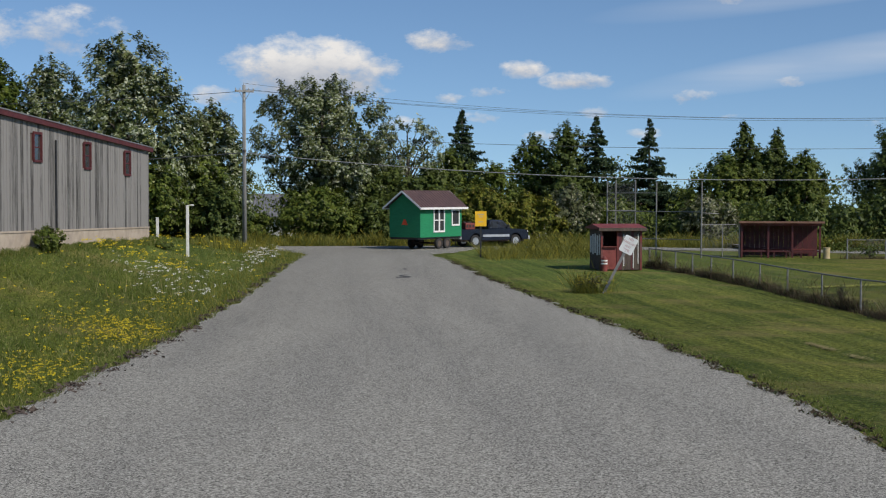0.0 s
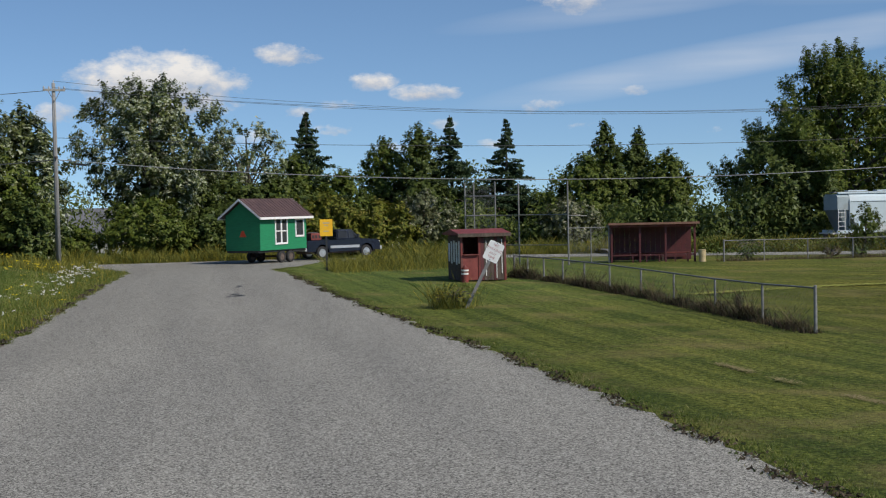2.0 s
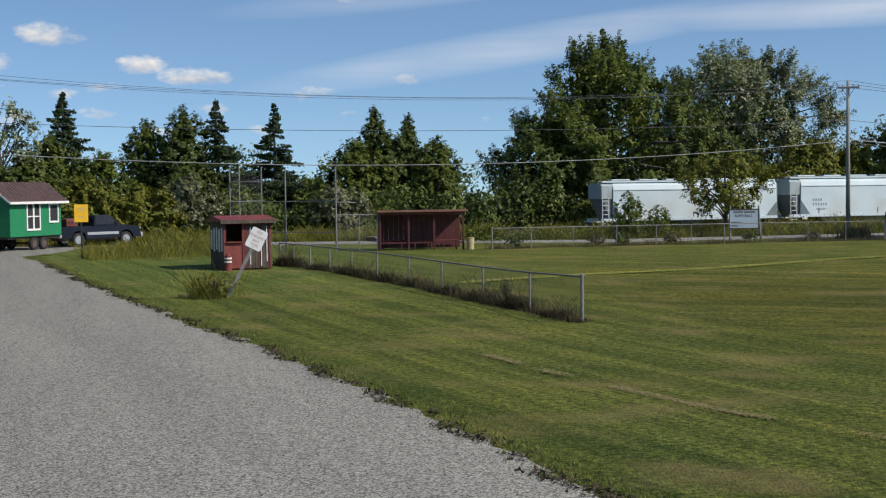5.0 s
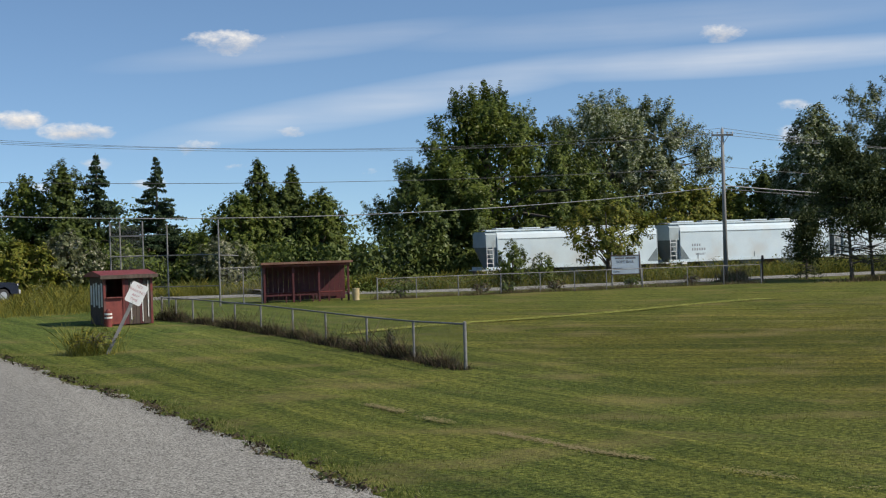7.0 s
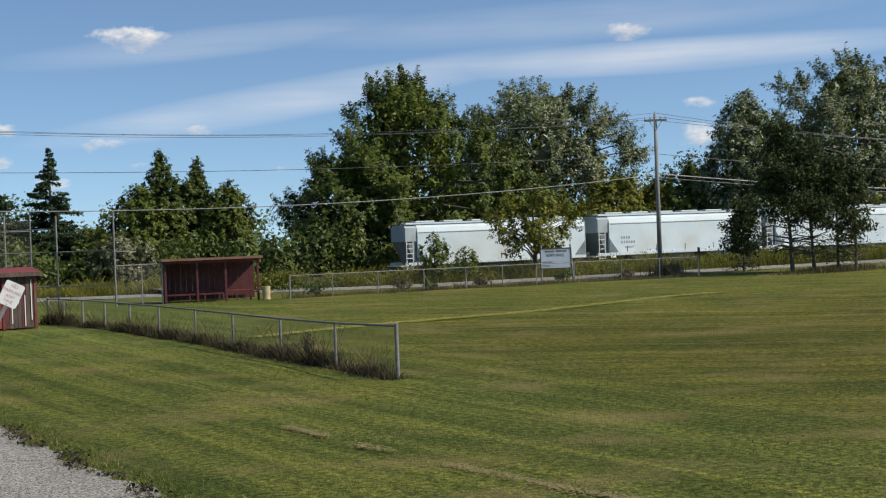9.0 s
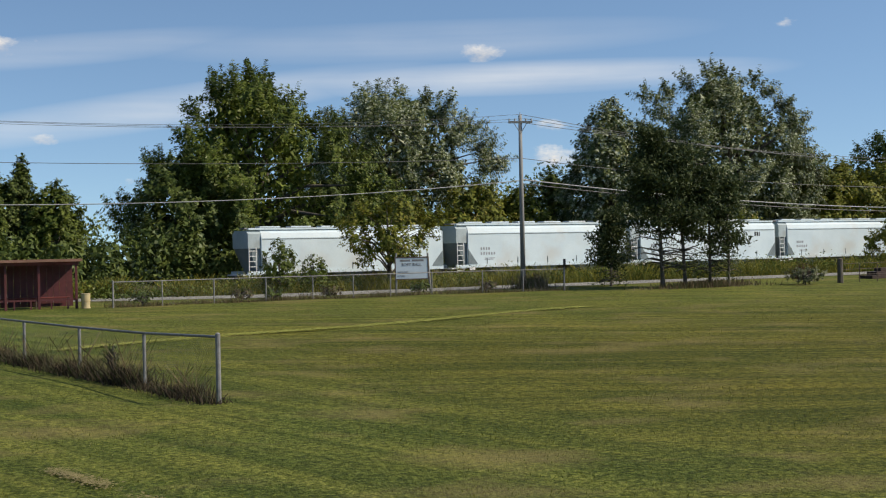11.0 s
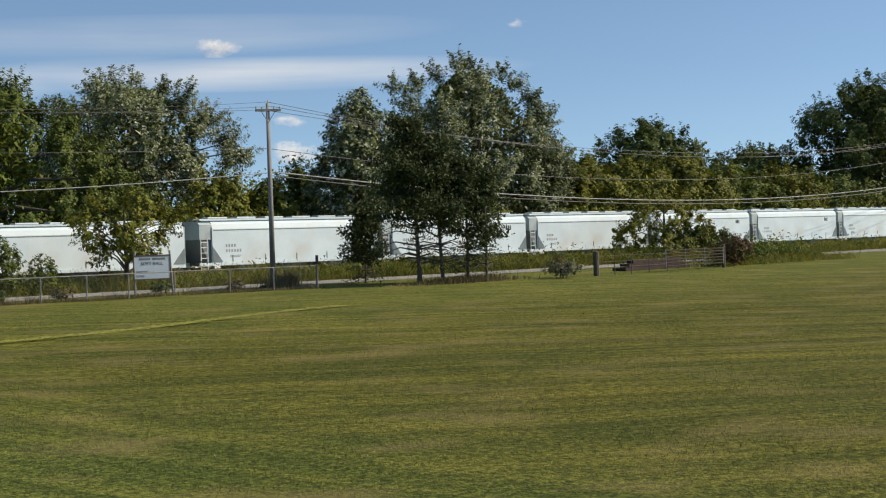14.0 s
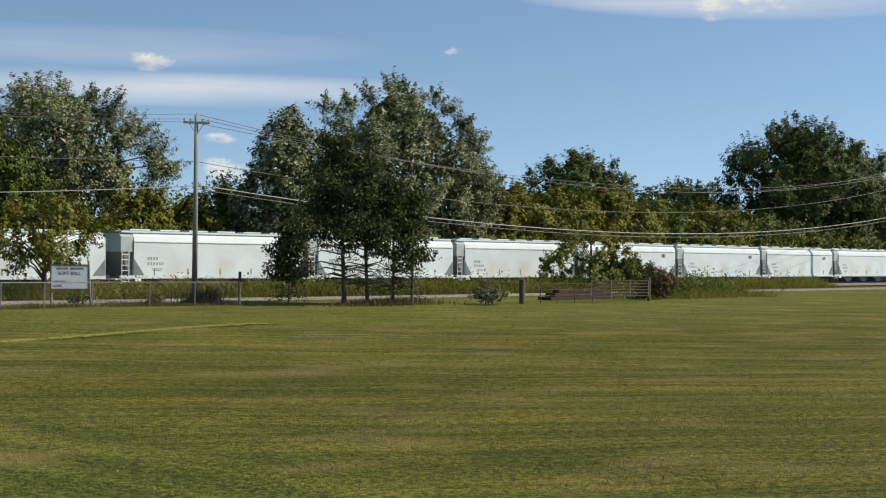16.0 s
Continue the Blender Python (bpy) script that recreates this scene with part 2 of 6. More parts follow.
M = dict(
    asphalt=chip_seal(),
    crack=material("tar_crack", (.02, .02, .02), (.05, .05, .05), .7, 4, 40),
    ballast=material("track_ballast", (.10, .09, .08), (.2, .185, .17), .95, 2, 22, 1.0),
    board_grey=material("weathered_barn_board", (.03, .028, .026), (.235, .222, .208), .9, 3, 18, .6, island=.7, stretch=(3, 3, .22)),
    block=material("painted_block", (.36, .29, .22), (.47, .39, .31), .9, 2.2, 30, .5, dirt=(.3, .25, .2)),
    red_paint=material("faded_red_paint", (.095, .016, .014), (.18, .034, .028), .7, 3, 30, .35, dirt=(.13, .06, .048)),
    red_roof=material("red_roof_sheet", (.13, .022, .018), (.24, .05, .038), .6, 3, 30, .3),
    maroon=material("maroon_trim", (.06, .012, .014), (.11, .022, .022), .65, 4, 40, .2),
    old_wood=material("dark_old_wood", (.05, .035, .028), (.12, .09, .07), .9, 4, 30, .5, stretch=(2, 2, .4)),
    white_paint=material("chipped_white_paint", (.55, .54, .5), (.78, .77, .74), .6, 5, 40, .2),
    sign_white=material("sign_white", (.72, .72, .7), (.8, .8, .79), .45, 3, 40, .05),
    sign_yellow=material("sign_yellow", (.75, .4, .01), (.82, .47, .02), .45, 3, 40, .05),
    faded_red=material("faded_red_lettering", (.42, .2, .2), (.55, .32, .32), .6, 6, 40, 0),
    black=material("black_paint", (.012, .012, .013), (.03, .03, .03), .5, 4, 40, .1),
    steel=material("galvanised_steel", (.15, .147, .14), (.26, .254, .245), .65, 6, 60, .1, metal=.15),
    wire=material("galvanised_wire", (.2, .195, .185), (.32, .31, .3), .5, 6, 60, 0, metal=.6),
    cable=material("utility_cable", (.05, .05, .055), (.1, .1, .105), .5, 3, 20, 0),
    cable_bright=material("bare_cable", (.22, .22, .22), (.34, .34, .34), .6, 3, 20, 0),
    pole=material("grey_pole_wood", (.165, .163, .155), (.3, .297, .285), .9, 2, 20, .4, stretch=(3, 3, .3)),
    porcelain=material("porcelain", (.4, .4, .4), (.55, .55, .55), .3, 3, 20, 0),
    green=material("green_siding", (.008, .17, .07), (.014, .23, .095), .6, 3, 40, .15, stretch=(1, 1, 6)),
    roof_brown=material("brown_roof_sheet", (.06, .034, .032), (.12, .07, .062), .55, 3, 30, .2),
    white_trim=material("white_trim", (.7, .69, .66), (.8, .79, .77), .5, 4, 40, .1),
    tyre=material("tyre_rubber", (.014, .014, .015), (.035, .034, .033), .85, 8, 60, .2),
    rim=material("wheel_rim", (.5, .5, .5), (.68, .68, .68), .3, 5, 40, .05, metal=.8),
    truck=material("navy_truck_paint", (.005, .007, .016), (.009, .012, .026), .22, 2, 30, 0, spec=.6),
    silver=material("silver_trim", (.5, .5, .51), (.65, .65, .66), .3, 4, 40, 0, metal=.6),
    glass=glass_material("window_glass", (.07, .075, .08)),
    lamp_red=material("red_lens", (.35, .01, .01), (.45, .02, .02), .25, 4, 20, 0),
    lamp_clear=material("clear_lens", (.6, .6, .6), (.75, .75, .75), .2, 4, 20, 0),
    orange=material("orange_triangle", (.7, .08, .03), (.8, .11, .04), .5, 4, 20, 0),
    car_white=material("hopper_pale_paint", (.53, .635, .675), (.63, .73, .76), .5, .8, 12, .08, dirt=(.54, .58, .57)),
    # ends share the side paint; their shade is put in as a darker tone
    car_shaded_end=material("hopper_shaded_end", (.27, .34, .355), (.4, .465, .475), .6, 1, 14, .1, dirt=(.28, .28, .25)),
    mark_grey=material("faded_mark_paint", (.2, .22, .24), (.34, .36, .38), .6, 4, 30, 0),
    # darker blue-grey for bays, slope sheets, gussets, upper band and ribs
    car_end=material("hopper_dark_grey", (.11, .145, .155), (.19, .235, .245), .6, 1, 14, .1, dirt=(.2, .19, .17)),
    iron=material("rusty_iron", (.06, .045, .038), (.13, .095, .075), .8, 4, 40, .4),
    brown_beam=material("brown_beam", (.022, .013, .01), (.05, .03, .023), .85, 3, 30, .4),
    bark=material("tree_bark", (.045, .038, .03), (.13, .112, .09), .95, 5, 30, .8, stretch=(2, 2, .5)),
    barrel=material("tan_barrel", (.42, .32, .16), (.55, .44, .25), .6, 4, 30, .1),
    house_wall=material("pale_house_siding", (.55, .55, .53), (.68, .68, .66), .7, 2, 20, .1),
    house_brown=material("brown_house", (.16, .08, .05), (.25, .13, .09), .8, 2, 20, .2),
    slate=material("grey_roof", (.12, .12, .13), (.2, .2, .21), .8, 2, 20, .2),
    line_grass=material("yellowed_grass", (.27, .29, .04), (.36, .36, .07), .95, 2.5, 30, .8),
    bare_track=material("worn_earth_track", (.17, .145, .045), (.26, .205, .085), .95, 3, 25, .8),
    hill=material("wooded_hill", (.03, .055, .05), (.06, .09, .075), 1.0, .02, .4, .3),
    tank=material("pale_blue_tank", (.42, .5, .56), (.5, .58, .64), .5, 2, 20, .05),
    maple_leaf=leaf_material("silver_maple_leaf", (.05, .075, .022), (.16, .184, .064), (.4, .43, .3), .27, thru=.23),
    dark_leaf=leaf_material("dark_broad_leaf", (.038, .064, .015), (.115, .145, .03), (.17, .2, .09), .06),
    mid_leaf=leaf_material("green_broad_leaf", (.043, .074, .012), (.155, .188, .031), (.24, .26, .11), .06, thru=.23),
    yellow_leaf=leaf_material("yellowing_leaf", (.058, .082, .011), (.215, .216, .028), (.26, .22, .05), .1),
    pale_leaf=leaf_material("pale_flowering_leaf", (.08, .1, .04), (.2, .21, .11), (.42, .4, .3), .13),
    needle=leaf_material("spruce_needle", (.022, .042, .018), (.06, .09, .034), thru=.15),
    pine=leaf_material("pine_needle", (.026, .042, .016), (.08, .1, .032), thru=.2),
    red_leaf=leaf_material("reddish_leaf", (.06, .04, .018), (.15, .085, .04)),
    lawn_blade=leaf_material("mown_grass_blade", (.088, .11, .014), (.18, .175, .032), (.3, .27, .12), .04, .6, .3),
    meadow_blade=leaf_material("meadow_grass_blade", (.075, .115, .02), (.18, .2, .045), (.33, .3, .13), .12, .6, .3),
    dry_blade=leaf_material("dry_weed_stem", (.09, .065, .035), (.2, .155, .085), (.08, .1, .03), .25, .7, .25),
    dead_blade=leaf_material("dark_dead_weed", (.035, .026, .018), (.1, .075, .048), (.06, .08, .025), .2, .8, .15),
    gold_blade=leaf_material("golden_weed", (.085, .115, .022), (.24, .232, .055), (.36, .3, .04), .2, .6, .3),
    white_flower=leaf_material("white_flower_head", (.6, .6, .54), (.78, .78, .72), thru=.25),
    yellow_flower=leaf_material("yellow_flower_head", (.55, .42, .02), (.72, .58, .03), thru=.25),
)


def ground_material():
    """Mown field with faint mower lanes and dry patches, rougher growth on the bank."""
    m = bpy.data.materials.new("grass_ground")
    m.use_nodes = True
    n, l = m.node_tree.nodes, m.node_tree.links
    b = n["Principled BSDF"]
    b.inputs["Roughness"].default_value, b.inputs["Specular IOR Level"].default_value = .95, .1
    tc = n.new("ShaderNodeTexCoord")

    def tex(scale, detail, stretch=None, turn=0):
        q = n.new("ShaderNodeTexNoise")
        q.inputs["Scale"].default_value, q.inputs["Detail"].default_value = scale, detail
        spin, mp = n.new("ShaderNodeMapping"), n.new("ShaderNodeMapping")
        spin.inputs["Rotation"].default_value[2] = radians(turn)
        mp.inputs["Scale"].default_value = stretch or (1, 1, 1)
        l.new(tc.outputs["Object"], spin.inputs[0])
        l.new(spin.outputs[0], mp.inputs[0])
        l.new(mp.outputs[0], q.inputs["Vector"])
        return q.outputs[0]

    def ramp(f, p0, p1, c0, c1):
        r = n.new("ShaderNodeValToRGB")
        r.color_ramp.elements[0].position, r.color_ramp.elements[1].position = p0, p1
        r.color_ramp.elements[0].color, r.color_ramp.elements[1].color = (*c0, 1), (*c1, 1)
        l.new(f, r.inputs[0])
        return r.outputs[0]

    def mix(f, a, c, kind="MIX"):
        q = n.new("ShaderNodeMixRGB")
        q.blend_type = kind
        l.new(f, q.inputs[0]) if not isinstance(f, float) else setattr(q.inputs[0], "default_value", f)
        for i, v in ((1, a), (2, c)):
            l.new(v, q.inputs[i]) if not isinstance(v, tuple) else setattr(q.inputs[i], "default_value", (*v, 1))
        return q.outputs[0]

    green = ramp(tex(.3, 8), .35, .68, (.052, .077, .012), (.128, .13, .025))
    blades = ramp(tex(21, 5), .36, .66, (.024, .04, .008), (.175, .18, .055))
    col = mix(.56, green, blades)
    # tuft noise; its dark end paints in the small shadows between tufts
    tufts = ramp(tex(8, 8), .36, .64, (.42, .46, .42), (1.55, 1.5, 1.45))
    col = mix(.85, col, tufts, "MULTIPLY")
    sx = n.new("ShaderNodeSeparateXYZ")
    l.new(tc.outputs["Object"], sx.inputs[0])
    zone = n.new("ShaderNodeMapRange")
    zone.interpolation_type = "SMOOTHSTEP"
    zone.inputs[1].default_value, zone.inputs[2].default_value = 13.0, 23.0
    l.new(sx.outputs[0], zone.inputs[0])

    def lane(scale, detail, stretch):
        """Mower lanes that follow the road near it and swing across the open field."""
        q = n.new("ShaderNodeMix")
        q.data_type = "FLOAT"
        l.new(zone.outputs[0], q.inputs[0])
        l.new(tex(scale, detail, stretch, -97), q.inputs[2])
        l.new(tex(scale, detail, stretch, 36), q.inputs[3])
        return q.outputs[0]

    lanes = ramp(lane(.8, 5, (.06, 2.4, 1)), .42, .6, (.68, .76, .66), (1.24, 1.18, 1.1))
    col = mix(.8, col, lanes, "MULTIPLY")
    fine = ramp(lane(1.5, 5, (.07, 2.6, 1)), .4, .6, (.67, .72, .65), (1.12, 1.08, 1.05))
    col = mix(.8, col, fine, "MULTIPLY")
    tone_ = mix(zone.outputs[0], (1.1, 1.12, 1.06), (1.14, .99, .82))
    col = mix(1.0, col, tone_, "MULTIPLY")
    # distance haze and grazing-angle paleness, painted into the far grass colour
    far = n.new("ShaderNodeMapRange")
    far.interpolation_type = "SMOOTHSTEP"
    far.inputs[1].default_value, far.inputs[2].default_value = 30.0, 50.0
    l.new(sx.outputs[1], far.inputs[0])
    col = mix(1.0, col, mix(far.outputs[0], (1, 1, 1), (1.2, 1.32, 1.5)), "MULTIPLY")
    dry = ramp(tex(.45, 8, (.7, 1.1, 1), 30), .52, .68, (0, 0, 0), (1, 1, 1))
    col = mix(dry, col, mix(.45, col, (.23, .175, .075)))
    l.new(col, b.inputs["Base Color"])
    bp = n.new("ShaderNodeBump")
    bp.inputs["Strength"].default_value, bp.inputs["Distance"].default_value = .9, .05
    l.new(tex(22, 5), bp.inputs["Height"])
    l.new(bp.outputs[0], b.inputs["Normal"])
    return m


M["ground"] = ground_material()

# ---- helpers for meshes ----
def mesh_of(bm, name, mat, smooth=False):
    me = bpy.data.meshes.new(name)
    bm.to_mesh(me)
    bm.free()
    if smooth:
        for p in me.polygons:
            p.use_smooth = True
    if mat:
        me.materials.append(mat)
    return me


def part(name, bm, mat, parent=None, label="", smooth=False, at=None):
    """One bmesh as one mesh object, under a thing or a part if given."""
    ob = new(name, mesh_of(bm, name, mat, smooth))
    if parent is not None:
        ob.parent = parent
    if at is not None:
        ob.matrix_local = at
    if label:
        ob["label"] = label
    return ob


def root(name, m, label, category, group="", kind=""):
    ob = new(name)
    ob.empty_display_size = 0.2
    ob.matrix_world = m
    return tagged(ob, label, category, group, kind)


def box(bm, lo, hi, bevel=0.0):
    lo, hi = Vector(lo), Vector(hi)
    r = bmesh.ops.create_cube(bm, size=1, matrix=Matrix.LocRotScale((lo + hi) / 2, None, hi - lo))
    if bevel:
        es = list({e for v in r["verts"] for e in v.link_edges})
        bmesh.ops.bevel(bm, geom=es, offset=bevel, segments=2, affect="EDGES", profile=.6)
    return bm


def boxed(lo, hi, bevel=0.0):
    return box(bmesh.new(), lo, hi, bevel)


def tube(bm, a, b, r0, r1=None, seg=10, caps=True):
    a, b = Vector(a), Vector(b)
    d = b - a
    m = Matrix.Translation((a + b) / 2) @ d.to_track_quat("Z", "Y").to_matrix().to_4x4()
    bmesh.ops.create_cone(bm, cap_ends=caps, segments=seg, radius1=r0, radius2=r0 if r1 is None else r1, depth=d.length, matrix=m)
    return bm


def tubed(a, b, r0, r1=None, seg=10):
    return tube(bmesh.new(), a, b, r0, r1, seg)


def prism(pts, axis, lo, hi, bevel=0.0):
    """A profile of (u, v) pairs drawn out along an axis: 'x' (u=y, v=z) or 'y' (u=x, v=z) or 'z' (u=x, v=y)."""
    bm = bmesh.new()
    put = {"x": lambda u, v, w: (w, u, v), "y": lambda u, v, w: (u, w, v), "z": lambda u, v, w: (u, v, w)}[axis]
    a = [bm.verts.new(put(u, v, lo)) for u, v in pts]
    b = [bm.verts.new(put(u, v, hi)) for u, v in pts]
    bm.faces.new(a)
    bm.faces.new(b[::-1])
    k = len(pts)
    for i in range(k):
        bm.faces.new((a[i], b[i], b[(i + 1) % k], a[(i + 1) % k]))
    bmesh.ops.recalc_face_normals(bm, faces=bm.faces)
    if bevel:
        bmesh.ops.bevel(bm, geom=bm.edges[:], offset=bevel, segments=2, affect="EDGES", profile=.6)
    return bm


def quads(name, pts, mat):
    """Loose faces of c corners from an array (n, c, 3)."""
    pts = np.asarray(pts, dtype=np.float32)
    k, c = pts.shape[:2]
    me = bpy.data.meshes.new(name)
    me.vertices.add(c * k)
    me.vertices.foreach_set("co", pts.ravel())
    me.loops.add(c * k)
    me.loops.foreach_set("vertex_index", np.arange(c * k, dtype=np.int32))
    me.polygons.add(k)
    me.polygons.foreach_set("loop_start", np.arange(0, c * k, c, dtype=np.int32))
    me.update(calc_edges=True)
    me.materials.append(mat)
    return me


def smooth_step(a, b, v):
    v = np.clip((np.asarray(v, dtype=float) - a) / (b - a), 0, 1)
    return v * v * (3 - 2 * v)


def left_edge(y):
    return np.interp(y, (-60, 8, 18, 36, 62, 69), (-9.8, -9.4, -8.75, -7.65, -7.1, -9.5))


def right_edge(y):
    return np.interp(y, (-60, 5, 14, 24, 34, 44, 62, 69), (6.2, 6.0, 5.8, 5.0, 3.5, 2.1, .3, 3.0))


def street_mid(x):
    return np.interp(x, (-120, -12, 0, 12, 22, 32, 60, 90, 200), (73, 72.5, 73.2, 72.4, 68.5, 63.0, 61.3, 61.0, 61.0))


def ground_z(x, y):
    x, y = np.asarray(x, dtype=float), np.asarray(y, dtype=float)
    z = -.5 + .65 * smooth_step(18, 60, y)
    z = z + 1.05 * smooth_step(0, 9, left_edge(y) - x) * smooth_step(-30, 30, y) * (1 - .75 * smooth_step(62, 72, y))
    z = z + .6 * smooth_step(4.5, 8.5, left_edge(y) - x) * smooth_step(15, 30, y) * (1 - smooth_step(52, 60, y))
    z = z - .02 * np.maximum(y - 88, 0) - .02 * np.maximum(x - 90, 0) * 0
    return z


# ---- ground, road, street, railway ----
def spaced(stops, steps):
    return np.concatenate([np.linspace(a, b, k, endpoint=False) for a, b, k in zip(stops[:-1], stops[1:], steps)] + [[stops[-1]]])


gx = spaced((-1600, -200, -40, -12, -6, 8, 40, 160, 1600), (12, 30, 28, 16, 20, 30, 40, 14))
gy = spaced((-1200, -60, 0, 66, 80, 120, 300, 1600), (10, 20, 70, 20, 12, 10, 10))
GX, GY = np.meshgrid(gx, gy)
GZ = ground_z(GX, GY) + .025 * np.sin(GX * .9 + GY * .31) * np.sin(GY * .7 - GX * .2) * ((np.abs(GX) < 60) & (GX > 7))
me = bpy.data.meshes.new("ground")
nx, ny = len(gx), len(gy)
me.from_pydata(np.stack([GX, GY, GZ], -1).reshape(-1, 3).tolist(), [],
               [(j * nx + i, j * nx + i + 1, (j + 1) * nx + i + 1, (j + 1) * nx + i) for j in range(ny - 1) for i in range(nx - 1)])
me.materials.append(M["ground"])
for p in me.polygons:
    p.use_smooth = True
ground = tagged(new("ground", me), "mown grass field with a rough grassy bank", "grass", kind="structure")


def ribbon(name, stations, across, lift, mat, label, category):
    """A strip laid on the ground: stations give (left point, right point)."""
    vs, fs = [], []
    for (ax, ay), (bx, by) in stations:
        for k in range(across + 1):
            u = k / across
            x, y = ax + (bx - ax) * u, ay + (by - ay) * u
            crown = 4 * u * (1 - u)
            vs.append((x, y, float(ground_z(x, y)) + lift * (.35 + .65 * min(1, crown * 3))))
    w = across + 1
    for j in range(len(stations) - 1):
        for k in range(across):
            fs.append((j * w + k, j * w + k + 1, (j + 1) * w + k + 1, (j + 1) * w + k))
    me = bpy.data.meshes.new(name)
    me.from_pydata(vs, [], fs)
    me.materials.append(mat)
    return tagged(new(name, me), label, category, kind="structure")


rng = np.random.default_rng(5)
st = []
for y in np.arange(-60, 71.2, .35):
    j = rng.normal(0, .09, 2) + .1 * np.sin(y * .8) + .07 * np.sin(y * 2.7 + 1)
    st.append(((float(left_edge(y)) + j[0], y), (float(right_edge(y)) + j[1], y)))
ribbon("road", st, 40, .07, M["asphalt"], "pale grey chip-seal road with crumbling edges", "road")
st = []
for x in np.arange(-120, 200, 1.0):
    w = 2.1 + .08 * math.sin(x) + .5 * math.exp(-((x - 1) / 9) ** 2)
    st.append(((x, float(street_mid(x)) + w), (x, float(street_mid(x)) - w)))
ribbon("street", st, 8, .05, M["asphalt"], "grey asphalt cross street beyond the ball field", "street")
st = [((x, 74.3 - .014 * (x - 34.6)), (x, 68.6 - .014 * (x - 34.6))) for x in np.arange(20, 260, 2.0)]
ribbon("railway_bed", st, 8, .3, M["ballast"], "low ballast bed under the railway", "railway bed")

rails = root("railway_track", pose(34.6, 70, 0, 0, 0, -.8), "pair of rusty steel rails on ballast", "rail track", kind="structure")
for y in (.65, 2.15):
    part("rail", prism([(y - .07, .42), (y + .07, .42), (y + .02, .46), (y + .035, .6), (y - .035, .6), (y - .02, .46)], "x", -12, 215), M["iron"], rails)

# dark tar marks on the road
for cx, cy, pts in ((-1.55, 44.6, ((-.4, -1.3), (.3, -1.0), (-.25, -.2), (.1, .3), (.3, .9))), (-1.5, 48.4, ((-.2, -.9), (.12, -.3), (-.05, .3), (.15, .9)))):
    bm = bmesh.new()
    for (ax, ay), (bx, by) in zip(pts[:-1], pts[1:]):
        q = []
        for px, py, s in ((ax, ay, 1), (bx, by, 1), (bx, by, -1), (ax, ay, -1)):
            x, y = cx + px + .05 * s, cy + py + .17 * s
            q.append(bm.verts.new((x, y, float(ground_z(x, y)) + .078)))
        bm.faces.new(q)
    tagged(part("road_crack", bm, M["crack"]), "dark crack patched with tar in the road", "crack", kind="structure")

# wooded hills on the skyline
bm = bmesh.new()
for k in range(90):
    a = radians(-60 + k * 1.8)
    h = -2 + 14 * (noise.noise((k * .17, 3, 0)) + .5) + 3 * noise.noise((k * 1.1, 9, 0))
    bm.verts.new((1100 * math.sin(a), 1100 * math.cos(a), -45))
    bm.verts.new((1100 * math.sin(a), 1100 * math.cos(a), h - 12))
bm.verts.ensure_lookup_table()
for k in range(89):
    bm.faces.new((bm.verts[2 * k], bm.verts[2 * k + 2], bm.verts[2 * k + 3], bm.verts[2 * k + 1]))
tagged(part("backdrop", bm, M["hill"]), "distant blue-green wooded hills", "hills", kind="structure")

# ---- trees ----
def leaf_cards(c, out, size, r, flat=.5):
    """Pointed leaves at points c, leaning along out, as an array of three-cornered faces."""
    k = len(c)
    nrm = out * flat + r.normal(0, .6, (k, 3)) + np.array((0, 0, .25))
    nrm /= np.linalg.norm(nrm, axis=1)[:, None] + 1e-9
    t = np.cross(nrm, r.normal(0, 1, (k, 3)))
    t /= np.linalg.norm(t, axis=1)[:, None] + 1e-9
    b = np.cross(nrm, t)
    s = (size * r.uniform(.6, 1.35, k))[:, None]
    return np.stack([c - t * s, c + t * s * .7 - b * s * .5, c + t * s * .7 + b * s * .5], 1)


def trunk_mesh(h, r0, limbs, r, lean=(0, 0)):
    bm = bmesh.new()
    pts = [Vector((lean[0] * u + .12 * r0 * math.sin(5 * u) * 3, lean[1] * u, h * u)) for u in (0, .08, .3, .6, 1.0)]
    rad = [r0 * 1.5, r0 * 1.05, r0 * .9, r0 * .62, r0 * .15]
    for a, b, ra, rb in zip(pts[:-1], pts[1:], rad[:-1], rad[1:]):
        tube(bm, a, b, ra, rb, 9, caps=False)
    for tip, u in limbs:
        base = Vector((lean[0] * u, lean[1] * u, h * u))
        tip = Vector(tip)
        mid = base.lerp(tip, .5) + Vector((0, 0, .12 * (tip - base).length))
        w = max(.025, r0 * (1 - u) * .6)
        tube(bm, base, mid, w, w * .65, 6, caps=False)
        tube(bm, mid, tip, w * .65, w * .15, 6, caps=False)
    return bm


# crown outlines: height up the crown, share of the full half width
SHAPES = {
    "dome": ((0, .55), (.15, .85), (.4, 1), (.65, .92), (.85, .64), (1, .16)),
    "cone": ((0, .78), (.15, 1), (.4, .97), (.62, .82), (.78, .64), (.9, .42), (1, .14)),
    "tall": ((0, .5), (.2, .85), (.45, 1), (.7, .8), (.88, .5), (1, .14)),
    "flat": ((0, .5), (.22, .85), (.5, 1), (.78, .95), (.92, .7), (1, .34)),
}


